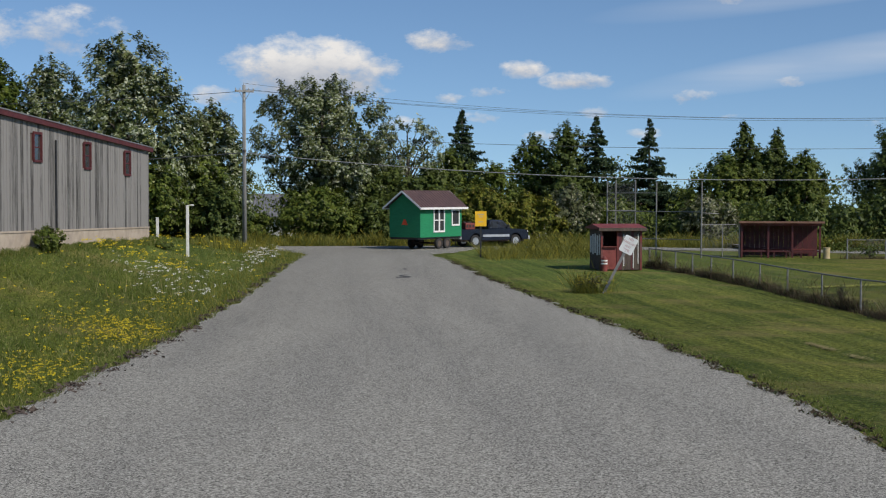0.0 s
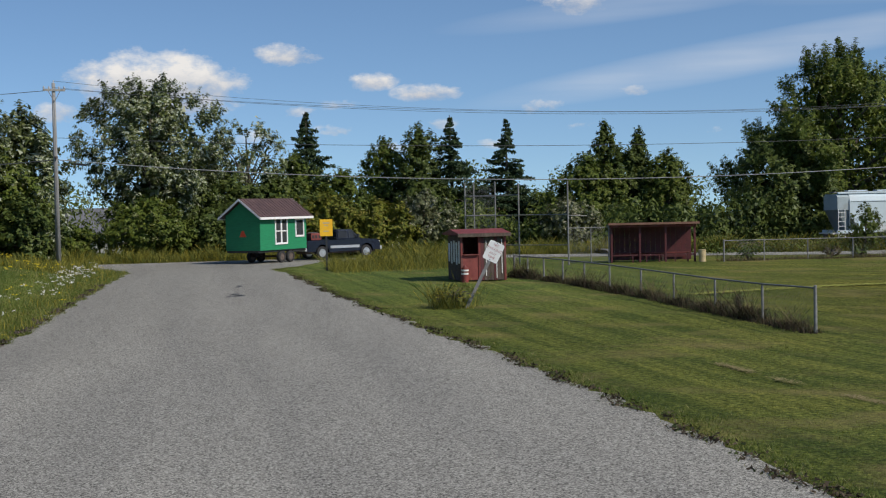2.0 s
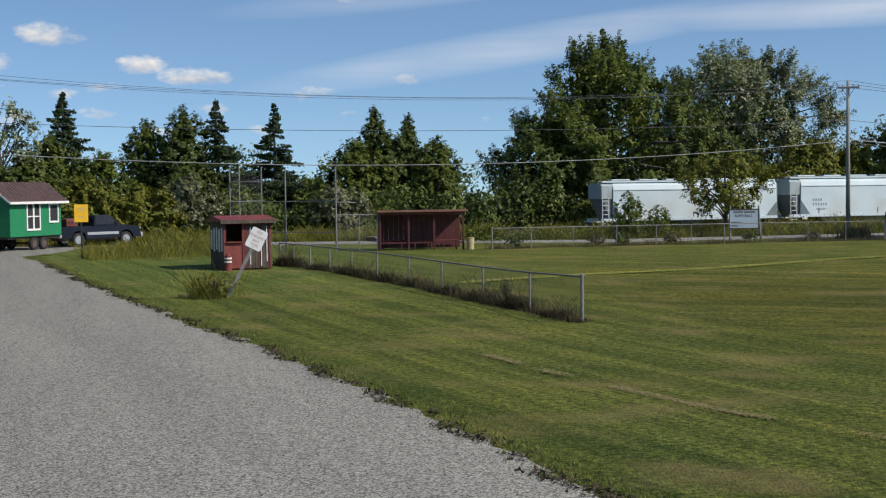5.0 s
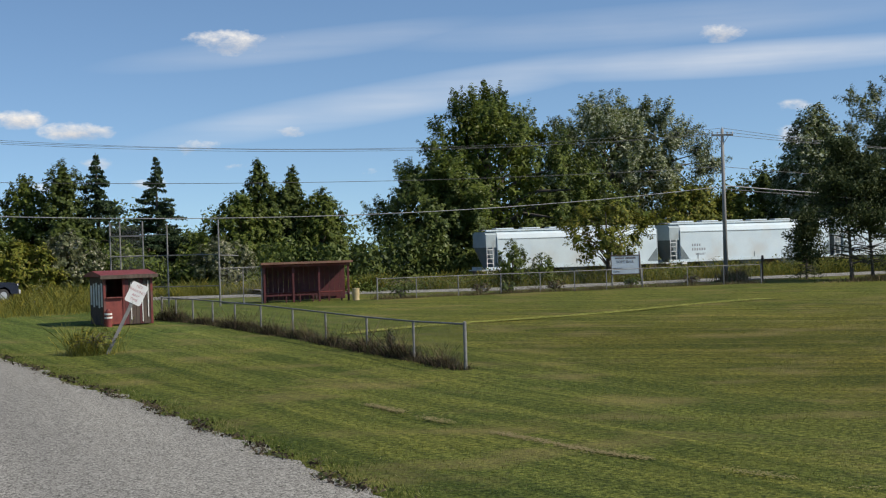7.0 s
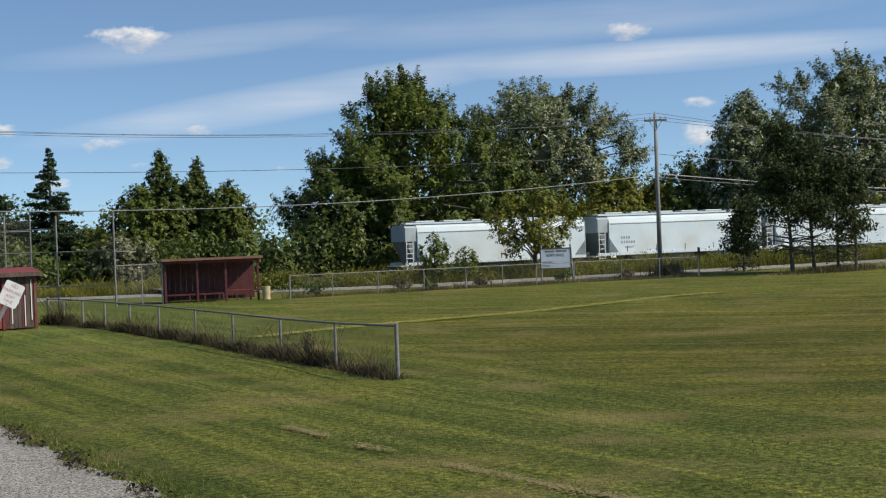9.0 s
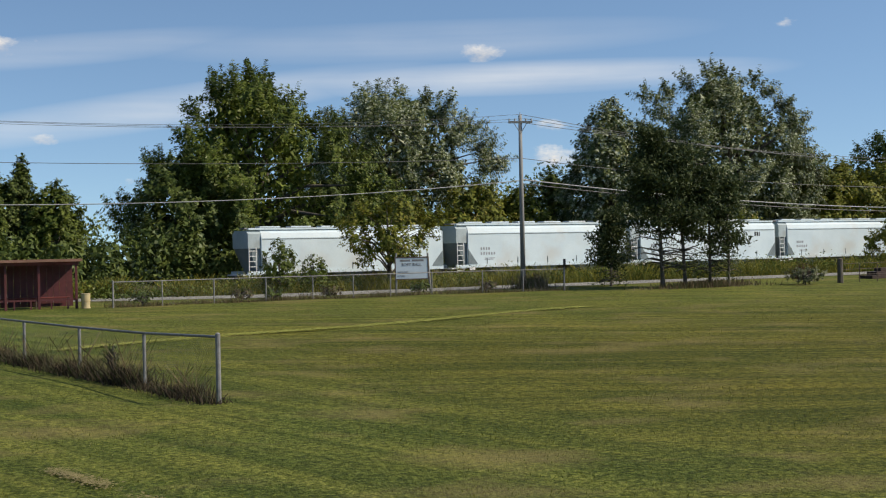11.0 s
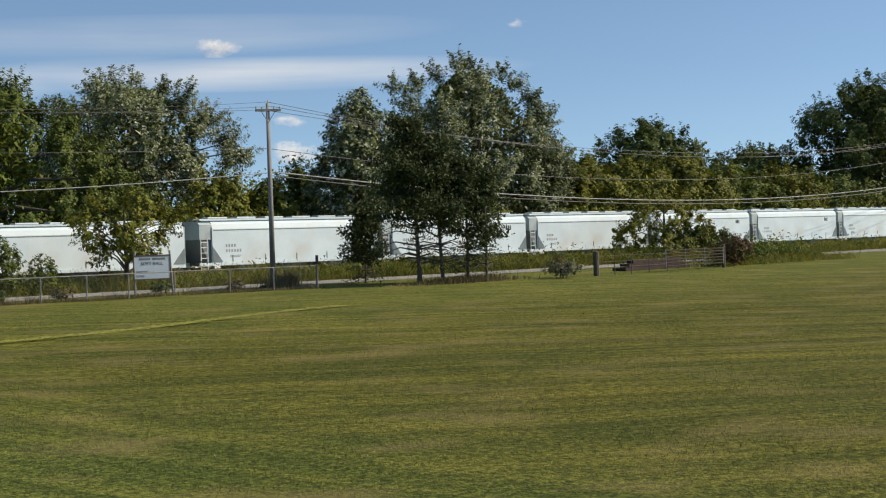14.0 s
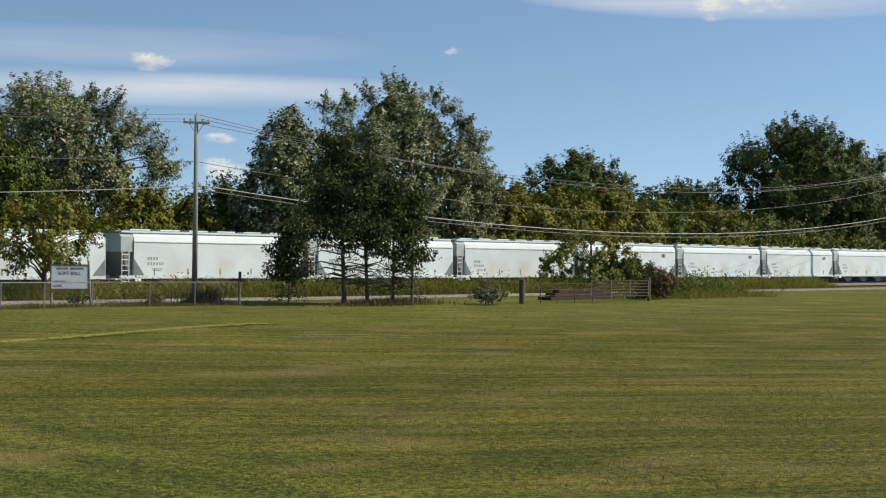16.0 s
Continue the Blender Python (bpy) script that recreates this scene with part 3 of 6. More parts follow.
def broad_tree(name, x, y, rad, top, bot, leaf, seed, label, depth=None, size=.138, dens=1.0, group="", gap=.0, category="tree", lean=0, shape="dome", sweep=.5, lump=1.0):
    """A tree whose crown, from z=bot to z=top and rad wide each way, is made of leafy clumps of upswept shoots round a shaded heart."""
    r = np.random.default_rng(seed)
    z0 = float(ground_z(x, y))
    top, bot = top - z0, max(bot - z0, .1)
    depth = depth or rad * .9
    H = max(top - bot, .2)
    thing = root(name, pose(x, y, z0), label, category, group)
    base = min(rad, .7 * H, 1.7 * depth)
    lm = lump * (.15 * base + .13 * min(base, 1.5))
    k = min(210, int(2.2 * (rad + depth) / 2 * H / lm ** 2 * (1 - .6 * gap)) + 7)
    us, ws = zip(*SHAPES[shape])
    grid = np.linspace(0, 1, 200)
    cum = np.cumsum(np.interp(grid, us, ws))
    u = np.interp(((np.arange(k) + r.uniform(0, 1, k)) / k) * cum[-1], cum, grid)
    a = np.arange(k) * 2.39996 + r.normal(0, .4, k)
    p1, p2 = r.uniform(0, 6.28, 2)
    bump_ = 1 + .13 * np.sin(2 * a + p1 + 4 * u) + .09 * np.sin(3 * a + p2 - 6 * u) + r.normal(0, .07, k)
    lr = lm * r.uniform(.65, 1.4, k)
    rr = np.clip(np.interp(u, us, ws) * bump_ - .55 * lr / rad, .03, None)
    rr = np.where(r.random(k) < .18, rr * r.uniform(.25, .7, k), rr)
    c = np.stack([np.cos(a) * rr * rad + lean * (2 * u - 1), np.sin(a) * rr * depth, bot + .5 * lr + u * np.maximum(H - 1.35 * lr, .05)], 1)
    o = np.stack([np.cos(a) * (.25 + rr), np.sin(a) * (.25 + rr), (u - .3) * 1.1], 1)
    o /= np.linalg.norm(o, axis=1)[:, None]
    ns = 10
    ax = r.normal(0, .72, (k, ns, 3)) + o[:, None] * .95 + np.array((0, 0, sweep))
    ax /= np.linalg.norm(ax, axis=2)[..., None]
    reach = lr[:, None] * r.uniform(.7, 1.5, (k, ns))
    m = (dens * 5.4 * (lr / size) ** 2).astype(int) + 10
    ci = np.repeat(np.arange(k), m)
    n = len(ci)
    si = r.integers(0, ns, n)
    t = r.random(n) ** .75
    pts = c[ci] + ax[ci, si] * (reach[ci, si] * t)[:, None] + r.normal(0, 1, (n, 3)) * (lr[ci] * .19 * (1.2 - t))[:, None]
    if gap:
        keep = r.random(n) > gap * .6
        pts, ci, si = pts[keep], ci[keep], si[keep]
    cards = [leaf_cards(pts, ax[ci, si] * .55 + o[ci] * .5 + np.array((0, 0, .3)), size, r, 1.7)]
    if not gap:
        big = size * 2.0
        n = int(4.2 * rad * H / big ** 2) + 30
        uu, aa = r.random(n), r.uniform(0, 6.28, n)
        q = np.interp(uu, us, ws) * .68 * np.sqrt(r.random(n))
        core = np.stack([np.cos(aa) * q * rad + lean * (2 * uu - 1), np.sin(aa) * q * depth, bot + H * (.03 + .86 * uu)], 1)
        cards.append(leaf_cards(core, r.normal(0, .6, (n, 3)), big, r, .8))
    limbs = [(tuple(c[q]), float(np.clip(.12 + .62 * (c[q][2] - bot) / H, .12, .8))) for q in range(0, k, max(1, k // 18))]
    part("trunk", trunk_mesh(top * .86, max(.03, .03 * top * (.6 + .4 * min(rad / 4, 1.3))), limbs, r, (lean * .6, 0)), M["bark"], thing, smooth=True)
    crown = new("crown", quads("crown", np.concatenate(cards), leaf))
    crown.parent = thing
    return thing


def spruce(x, y, rad, top, seed, leaf, label, group="", size=.125, base=.4):
    r = np.random.default_rng(seed)
    z0 = float(ground_z(x, y))
    h = top - z0
    thing = root("spruce_tree", pose(x, y, z0), label, "tree", group)
    cards, limbs = [], []
    z = base
    while z < h - .15:
        u = (z - base) / (h - base)
        reach = rad * 2.15 * (1 - u) ** 1.1 * r.uniform(.72, 1.18) + .08
        for i in range(int(5 + 6 * (1 - u))):
            a, zb = r.uniform(0, 2 * math.pi), z + r.uniform(-.25, .25) * (1 - u)
            ln = reach * r.uniform(.5, 1.15)
            m = int(10 + ln * 62)
            s = r.uniform(.12, 1, m) ** .8
            dz = -.38 * ln * s + .22 * ln * s ** 2.5
            side = r.normal(0, .06 + .15 * ln, m) * (1.1 - s * .8)
            pts = np.stack([np.cos(a) * ln * s - np.sin(a) * side, np.sin(a) * ln * s + np.cos(a) * side, zb + dz + r.normal(0, .06, m)], 1)
            out = np.tile((np.cos(a) * .4, np.sin(a) * .4, .5), (m, 1))
            cards.append(leaf_cards(pts, out, size, r, .8))
            if i % 3 == 0 and ln > .5:
                limbs.append(((math.cos(a) * ln * .8, math.sin(a) * ln * .8, z - .2 * ln), min(.9, z / h)))
        z += r.uniform(.3, .52) * (1 - .4 * u)
    part("trunk", trunk_mesh(h, .035 * h * .5, limbs[:30], r), M["bark"], thing, smooth=True)
    crown = new("crown", quads("crown", np.concatenate(cards), leaf))
    crown.parent = thing
    return thing


def pine_tree(x, y, rad, top, bot, seed, label, group, lean=(0, 0), dens=1.0):
    """A pine with a bare lower trunk, dead lower branches and open whorls of needles."""
    r = np.random.default_rng(seed)
    z0 = float(ground_z(x, y))
    h = top - z0
    b0 = bot - z0
    thing = root("pine_tree", pose(x, y, z0), label, "tree", group)
    cards, limbs = [], []
    for i in range(int(46 * dens)):
        u = r.random() ** .8
        z = b0 + (h - b0) * u
        a = r.uniform(0, 2 * math.pi)
        ln = rad * (1.0 - .72 * u) * r.uniform(.35, 1.15)
        cx, cy = math.cos(a) * ln + lean[0] * z / h, math.sin(a) * ln + lean[1] * z / h
        tip = (cx, cy, z + .1 * ln)
        limbs.append((tip, min(.95, max(.1, (z - .15 * ln) / h))))
        for q in (.5, 1.0):
            m = int(80 * dens)
            d = r.normal(0, 1, (m, 3)) * np.array((.26, .26, .15)) * (.6 + .4 * rad / 2)
            c = np.array((lean[0] * z / h + math.cos(a) * ln * q, lean[1] * z / h + math.sin(a) * ln * q, z + .1 * ln * q))
            cards.append(leaf_cards(c + d, d, .1, r, .3))
    for i in range(22):
        z, a = r.uniform(b0 * .35, b0 * 1.15), r.uniform(0, 6.28)
        ln = rad * r.uniform(.3, .85)
        tip = np.array((lean[0] * z / h + math.cos(a) * ln, lean[1] * z / h + math.sin(a) * ln, z - .15))
        limbs.append((tuple(tip), max(.08, z / h)))
        cards.append(leaf_cards(tip * np.array((.85, .85, 1)) + r.normal(0, 1, (26, 3)) * np.array((.22, .22, .12)), np.zeros((26, 3)), .06, r, .3))
    part("trunk", trunk_mesh(h * .97, .0125 * h, limbs, r, lean), M["bark"], thing, smooth=True)
    crown = new("crown", quads("crown", np.concatenate(cards), M["pine"]))
    crown.parent = thing
    return thing


S, F, P_, Y, D = M["maple_leaf"], M["mid_leaf"], M["pale_leaf"], M["yellow_leaf"], M["dark_leaf"]
west = "trees along the cross street"
broad_tree("maple_tree", -6.9, 83, 4.3, 12.2, 2.6, S, 11, "tall silver maple with pale wind-turned leaves", group=west, lean=-.3, shape="flat", sweep=.3, dens=1.1, size=.118)
broad_tree("poplar_tree", -17.5, 66, 3.9, 13.5, 1.0, S, 12, "large grey-green poplar behind the barn", group=west, shape="tall", lean=-.7)
broad_tree("poplar_tree", -13.3, 70, 2.5, 9.4, .3, S, 13, "slender grey-green poplar beside the utility pole", group=west, shape="tall", dens=1.2)
broad_tree("poplar_tree", -28.2, 76, 2.3, 12.8, 2.0, F, 14, "green poplar showing over the barn roof", group=west, shape="tall")
broad_tree("maple_tree", -25.2, 77, 2.6, 13.2, 2.0, S, 15, "grey-green maple showing over the barn roof", group=west, shape="cone")
broad_tree("maple_tree", -21.5, 78, 2.6, 9.2, 2.0, D, 16, "dark maple standing behind the poplars", group=west)
for i, (x, y, rr, tp, lf) in enumerate(((-7.4, 80.5, 3.1, 4.5, F), (-3.2, 81, 2.0, 3.6, D), (-1.2, 83, 2.4, 4.2, D), (-11.9, 80, 1.6, 2.6, F),
                                      (4.3, 85.5, 2.7, 4.4, Y), (8.2, 86.5, 2.6, 3.9, Y), (1.6, 86, 2.0, 4.8, F), (16.5, 90, 2.2, 3.2, F), (20.5, 88, 2.0, 2.4, D))):
    broad_tree("roadside_shrub", x, y, rr, tp, .25, lf, 30 + i, "yellowing leafy shrub by the street" if lf is Y else "dense green shrub by the street",
               group="shrubs along the cross street", size=.13, category="shrub")
broad_tree("ash_tree", -0.8, 88, 2.7, 9.7, 3.0, S, 41, "thin open-crowned tree with light showing through", dens=.8, gap=.55, group=west, shape="flat")
spruce(3.6, 93, 3.1, 10.5, 42, M["needle"], "dark green pointed spruce", west)
broad_tree("oak_tree", 12.4, 96, 2.0, 9.9, 1.0, D, 43, "dark rounded tree among the spruces", group=west, shape="tall")
broad_tree("birch_tree", 9.9, 98, 1.9, 8.9, 2.0, F, 48, "pale green tree between the spruces", group=west, shape="tall")
spruce(14.9, 96, 2.9, 10.3, 44, M["needle"], "dark green pointed spruce beside a round tree", west)
spruce(19.3, 96, 2.2, 10.0, 45, M["needle"], "lone narrow spruce with layered branches", west)
broad_tree("flowering_shrub", 11.5, 87, 1.9, 4.5, .6, P_, 46, "pale flowering shrub by the street", size=.12, category="shrub")
broad_tree("willow_shrub", 21.8, 86, 2.0, 3.8, .4, P_, 47, "pale scrubby bush behind the backstop", size=.12, category="shrub", dens=.8)
# undergrowth that closes the line of trees
for i, (x, y, rr, tp, lf) in enumerate(((-6.2, 84.5, 3, 6.6, D), (-2.4, 85.5, 2.8, 6.3, D), (.9, 86.5, 2.6, 6.0, D), (-26, 80, 3, 6, D), (-16.5, 63, 2.6, 5.5, F), (-12.6, 65, 1.8, 4.4, D), (-20.5, 66, 3, 6.5, D), (-14.2, 68, 2.6, 7.0, F), (-16, 80, 3, 4.5, F), (-4.5, 87, 2.4, 7.2, F), (2.6, 91, 2.2, 7.4, F), (6.2, 92, 2.2, 6.4, F),
                                      (12.6, 94, 2.4, 5.6, D), (17.2, 99, 2.4, 5.0, D), (23.0, 99, 3.0, 4.5, F), (32.0, 97, 2.6, 6.5, F),
                                      (46.5, 84, 3.6, 7.5, D), (49.5, 80, 3.0, 6.2, F), (66.5, 78, 3.0, 7.4, D), (69, 74, 2.4, 6.0, F))):
    broad_tree("undergrowth_tree", x, y, rr, tp, .4, lf, 300 + i, "dense green undergrowth tree" if lf is F else "dark undergrowth tree in the shade", group="undergrowth trees", size=.14)
# group of mixed trees
broad_tree("cherry_tree", 25.0, 93, 2.7, 7.2, .6, F, 51, "green tree in a mixed clump", group=west)
broad_tree("cherry_tree", 31.4, 93, 2.1, 7.4, .6, F, 52, "bright green tree in a mixed clump", group=west)
broad_tree("cherry_tree", 28.3, 95, 2.9, 7.9, .6, D, 53, "dark tree in a mixed clump", group=west)
broad_tree("poplar_tree", 27.2, 96, 1.15, 9.9, 2.5, D, 54, "narrow tree rising out of a clump", group=west, shape="tall")
broad_tree("poplar_tree", 30.0, 96, 1.1, 9.3, 2.5, D, 55, "narrow pointed tree rising out of a clump", group=west, shape="cone")
# along the railway
rail_g = "trees along the railway"
broad_tree("maple_tree", 39.4, 79.5, 7.4, 14.1, .9, F, 61, "very large full green maple", group=rail_g, depth=6.2, shape="cone", sweep=1.15, lump=1.0, size=.118)
broad_tree("maple_tree", 34.3, 77.2, 3.7, 8.4, .3, D, 66, "dark lower maple at the edge of the wood", group=rail_g, depth=3.3)
broad_tree("cottonwood_tree", 56.0, 90, 7.7, 14.6, 2.5, S, 62, "large grey-green cottonwood behind the train", group=rail_g, shape="flat", depth=6, size=.118)
broad_tree("sumac_tree", 40.8, 65.5, 2.7, 5.2, 1.3, Y, 63, "small yellow-green tree in front of a hopper car", depth=1.5, size=.12, group=rail_g, shape="flat", gap=.3)
broad_tree("sapling", 34.3, 65.4, 1.0, 3.0, .4, F, 64, "leafy sapling beside the railway", depth=.7, size=.08, gap=.4, category="shrub", shape="tall")
broad_tree("sapling", 36.3, 65.5, .8, 2.2, .4, F, 65, "thin low sapling beside the railway", depth=.6, size=.08, gap=.6, category="shrub", shape="tall")
broad_tree("locust_tree", 55.0, 78, 2.7, 7.0, 1.0, Y, 67, "yellow-green tree behind the train", group=rail_g)
broad_tree("locust_tree", 58.6, 78, 2.1, 6.5, 1.0, Y, 68, "yellow-green tree behind the train", group=rail_g)
broad_tree("oak_tree", 66.1, 84, 2.5, 8.2, 1.0, D, 69, "dark tree behind the train", group=rail_g)
broad_tree("poplar_tree", 64.2, 75, 3.2, 12.6, 1.5, S, 70, "tall light poplar behind the train", group=rail_g, shape="tall", dens=.9)
broad_tree("cottonwood_tree", 78.4, 78, 9.2, 16.1, 1.5, S, 71, "very tall cottonwood behind the train", group=rail_g, depth=4.6, shape="dome", lump=.9, sweep=.8, lean=-.8, size=.118)
broad_tree("cottonwood_tree", 86.4, 79, 3.6, 10.6, 1.0, F, 73, "green cottonwood at the edge of the wood", group=rail_g)
for i, (x, y, rr, tp, lf) in enumerate(((89, 77, 4.2, 8.7, Y), (96, 77, 4.8, 8.7, Y), (104, 78, 5.2, 9.3, Y), (112, 78, 5.0, 8.3, F), (120, 79, 5.4, 8.3, Y),
                                      (128, 80, 5.6, 8.2, F), (137, 82, 6, 8.2, F), (148, 80, 6.2, 8.6, D), (160, 80, 6.6, 10, F), (172, 82, 7, 10, D), (186, 84, 8, 11, F))):
    broad_tree("woodland_tree", x, y, rr, tp, .6, lf, 80 + i, "yellow-green tree at the wood's edge" if lf is Y else "green tree at the wood's edge", group=rail_g, size=.17)
broad_tree("oak_tree", 112.3, 88, 6.3, 13.3, 4.5, D, 101, "dark dome-shaped tree over the wood", group=rail_g, size=.17, lump=.8)
broad_tree("oak_tree", 138, 93, 6.5, 12.0, 3, D, 102, "dark tree over the wood", group=rail_g, size=.2)
broad_tree("oak_tree", 145, 82, 9.6, 19.4, 2.5, D, 103, "very tall dark tree at the end of the wood", group=rail_g, size=.19, shape="tall")
broad_tree("oak_tree", 157.5, 82, 7.6, 17.4, 2.5, D, 104, "tall dark tree at the end of the wood", group=rail_g, size=.19)
broad_tree("sumac_tree", 84.2, 65.3, 4.8, 4.9, .1, Y, 105, "yellow-topped bushy tree in front of a hopper car", depth=1.5, size=.12, group=rail_g, shape="cone", gap=.22)
broad_tree("sumac_tree", 88.8, 65.3, 2.7, 2.7, .1, D, 106, "low dark spreading bush in front of a hopper car", depth=1.3, size=.12, group=rail_g)
# pines by the field
pg = "pines at the field's edge"
pine_tree(49.95, 54.1, 2.5, 8.0, 2.7, 110, "dark pine with a bare lower trunk", pg, (-.5, 0), dens=1.35)
pine_tree(51.0, 53.6, 2.2, 7.1, 2.6, 111, "dark pine with a leaning bare trunk", pg, (-.5, 0), dens=1.2)
pine_tree(52.2, 53.1, 1.7, 6.0, 1.9, 112, "thin pine with dead lower branches", pg, dens=.8)
pine_tree(53.1, 52.7, 1.6, 5.4, 1.8, 113, "thin pine with dead lower branches beside another", pg, dens=.7)
pine_tree(49.7, 57.8, 1.35, 3.9, .9, 114, "short dark cedar by the street", "", dens=.95)
broad_tree("red_shrub", 73.4, 52.2, 1.2, 2.0, .05, M["red_leaf"], 120, "reddish brown shrub by a gate post", size=.08, category="shrub", gap=.35, shape="flat")
broad_tree("red_shrub", 57.6, 51.9, .7, 1.3, .1, M["red_leaf"], 121, "open reddish shrub at the field's edge", size=.05, category="shrub", dens=.5, gap=.8, shape="tall")
broad_tree("field_shrub", 57.0, 51.2, 1.0, 1.0, .02, P_, 122, "low grey-green shrub at the field's edge", size=.06, category="shrub", gap=.5, shape="flat")
broad_tree("barn_shrub", -15.45, 37.3, .58, 2.4, 1.35, F, 123, "rounded green shrub against the barn", size=.05, category="shrub")


def far_hedge(name, x0, x1, ymid, low, high, n, leaf, seed, label):
    """A belt of distant trees that nobody could count."""
    r = np.random.default_rng(seed)
    k = int((x1 - x0) / 1.6)
    cx = np.linspace(x0, x1, k) + r.normal(0, .6, k)
    cr = r.uniform(1.2, 2.4, k)
    ch = r.uniform(low, high, k)
    pick = r.integers(0, k, n)
    d = r.normal(0, 1, (n, 3))
    d /= np.linalg.norm(d, axis=1)[:, None]
    z0 = ground_z(cx, np.full(k, ymid))
    u = r.random(n) ** .6
    pts = np.stack([cx[pick] + d[:, 0] * cr[pick] * (1.15 - .5 * u), ymid + d[:, 1] * 1.6, z0[pick] + ch[pick] * u + d[:, 2] * .5], 1)
    ob = new(name, quads(name, leaf_cards(pts, d, .18, r, 1.3), leaf))
    return tagged(ob, label, "woods", kind="stuff")


far_hedge("far_woods", -45, 60, 106, 4.5, 7.5, 22000, F, 401, "dark distant belt of woods beyond the street")
far_hedge("far_woods", 55, 215, 93, 6, 9.5, 30000, F, 402, "dark distant belt of woods behind the train")
far_hedge("hedgerow", -30, 34, 88.5, 1.2, 3.2, 15000, F, 403, "low green hedgerow behind the street")
far_hedge("hedgerow", 86, 200, 73.4, 2.5, 5.2, 20000, Y, 404, "yellow-green hedgerow behind the train")
far_hedge("hedgerow", 23, 47, 74.6, 1.4, 3.6, 9000, D, 405, "dark shrubs under the big maple")
far_hedge("hedgerow", 44, 88, 73.6, 2.0, 4.6, 12000, Y, 406, "yellow-green shrubs behind the train")

# ---- barn ----
def gz(x, y):
    return float(ground_z(x, y))


def barn():
    # local x runs along the road-side wall from its far corner, y into the barn, z up
    ang = math.atan2(34 - 52, -16.6 + 14.15)
    m = Matrix.Translation((-14.15, 52, 0)) @ Matrix.Rotation(ang, 4, "Z") @ Matrix.Diagonal((1, -1, 1, 1))
    b = root("barn", Matrix.Translation((-14.15, 52, 0)) @ Matrix.Rotation(ang, 4, "Z"),
             "long barn of weathered grey boards on a painted block base", "barn")
    L, W = 30.0, 9.0
    top = lambda s: 5.75 + .046 * s
    base = lambda s: 2.02 + .012 * s
    # block base, inner wall and the far gable
    part("base", prism([(0, .3), (L, .3), (L, base(L)), (0, base(0))], "y", -W, 0), M["block"], b, "painted concrete block base")
    part("inner_wall", prism([(.05, base(0)), (L, base(L)), (L, top(L) - .02), (.05, top(0) - .02)], "y", -W + .05, -.06), M["old_wood"], b)
    wins = ((3.2, 5.08), (8.5, 5.28), (14.0, 5.46), (19.5, 5.7))
    r = random.Random(3)
    s, bw = 0.0, .245
    while s < 20:
        w = bw * r.uniform(.8, 1.15)
        lo, hi = base(s) - r.uniform(.0, .05), top(s) - .02
        for (ws, wz) in wins:
            if s + w > ws - .42 and s < ws + .42:
                part("board", boxed((s + .008, -.06, lo), (s + w - .008, -.028 + r.uniform(0, .014), wz - .54)), M["board_grey"], b)
                lo = wz + .54
        part("board", boxed((s + .008, -.06, lo), (s + w - .008, -.028 + r.uniform(0, .014), hi)), M["board_grey"], b)
        s += w
    part("siding", prism([(s, base(s)), (L, base(L)), (L, top(L) - .02), (s, top(s) - .02)], "y", -.06, -.03), M["board_grey"], b)
    for k in range(36):
        part("board", boxed((-.03, -.25 * (k + 1) + .008, base(0)), (.05, -.25 * k - .008, top(0) - .02)), M["board_grey"], b)
    part("fascia", prism([(-.3, top(-.3) - .03), (L, top(L) - .03), (L, top(L) + .17), (-.3, top(-.3) + .17)], "y", -.05, .14), M["maroon"], b, "dark red roof edge")
    part("roof", prism([(-.3, top(-.3) + .17), (L, top(L) + .17), (L, top(L) + .22), (-.3, top(-.3) + .22)], "y", -W - .2, .16), M["slate"], b)
    part("sill_board", prism([(0, base(0) - .07), (20, base(20) - .07), (20, base(20)), (0, base(0))], "y", -.03, .03), M["block"], b)
    for ws, wz in wins:
        fr = bmesh.new()
        for lo, hi in (((ws - .43, -.08, wz - .6), (ws - .36, .035, wz + .6)), ((ws + .36, -.08, wz - .6), (ws + .43, .035, wz + .6)),
                       ((ws - .359, -.08, wz + .5), (ws + .359, .035, wz + .6)), ((ws - .359, -.08, wz - .6), (ws + .359, .045, wz - .5))):
            box(fr, lo, hi)
        w = part("window", fr, M["maroon"], b, "dark red window frame")
        part("pane", boxed((ws - .36, -.055, wz - .5), (ws + .36, -.045, wz + .5)), M["glass"], w)
        part("sash", boxed((ws - .36, -.05, wz - .02), (ws + .36, -.03, wz + .02)), M["maroon"], w)
    # shade in a slit between the boards, added as a black tube
    part("down_pipe", tubed((12.2, .05, base(12)), (12.2, .05, 5.8), .04), M["black"], b, "dark slit between the wall boards")
    return b


barn()


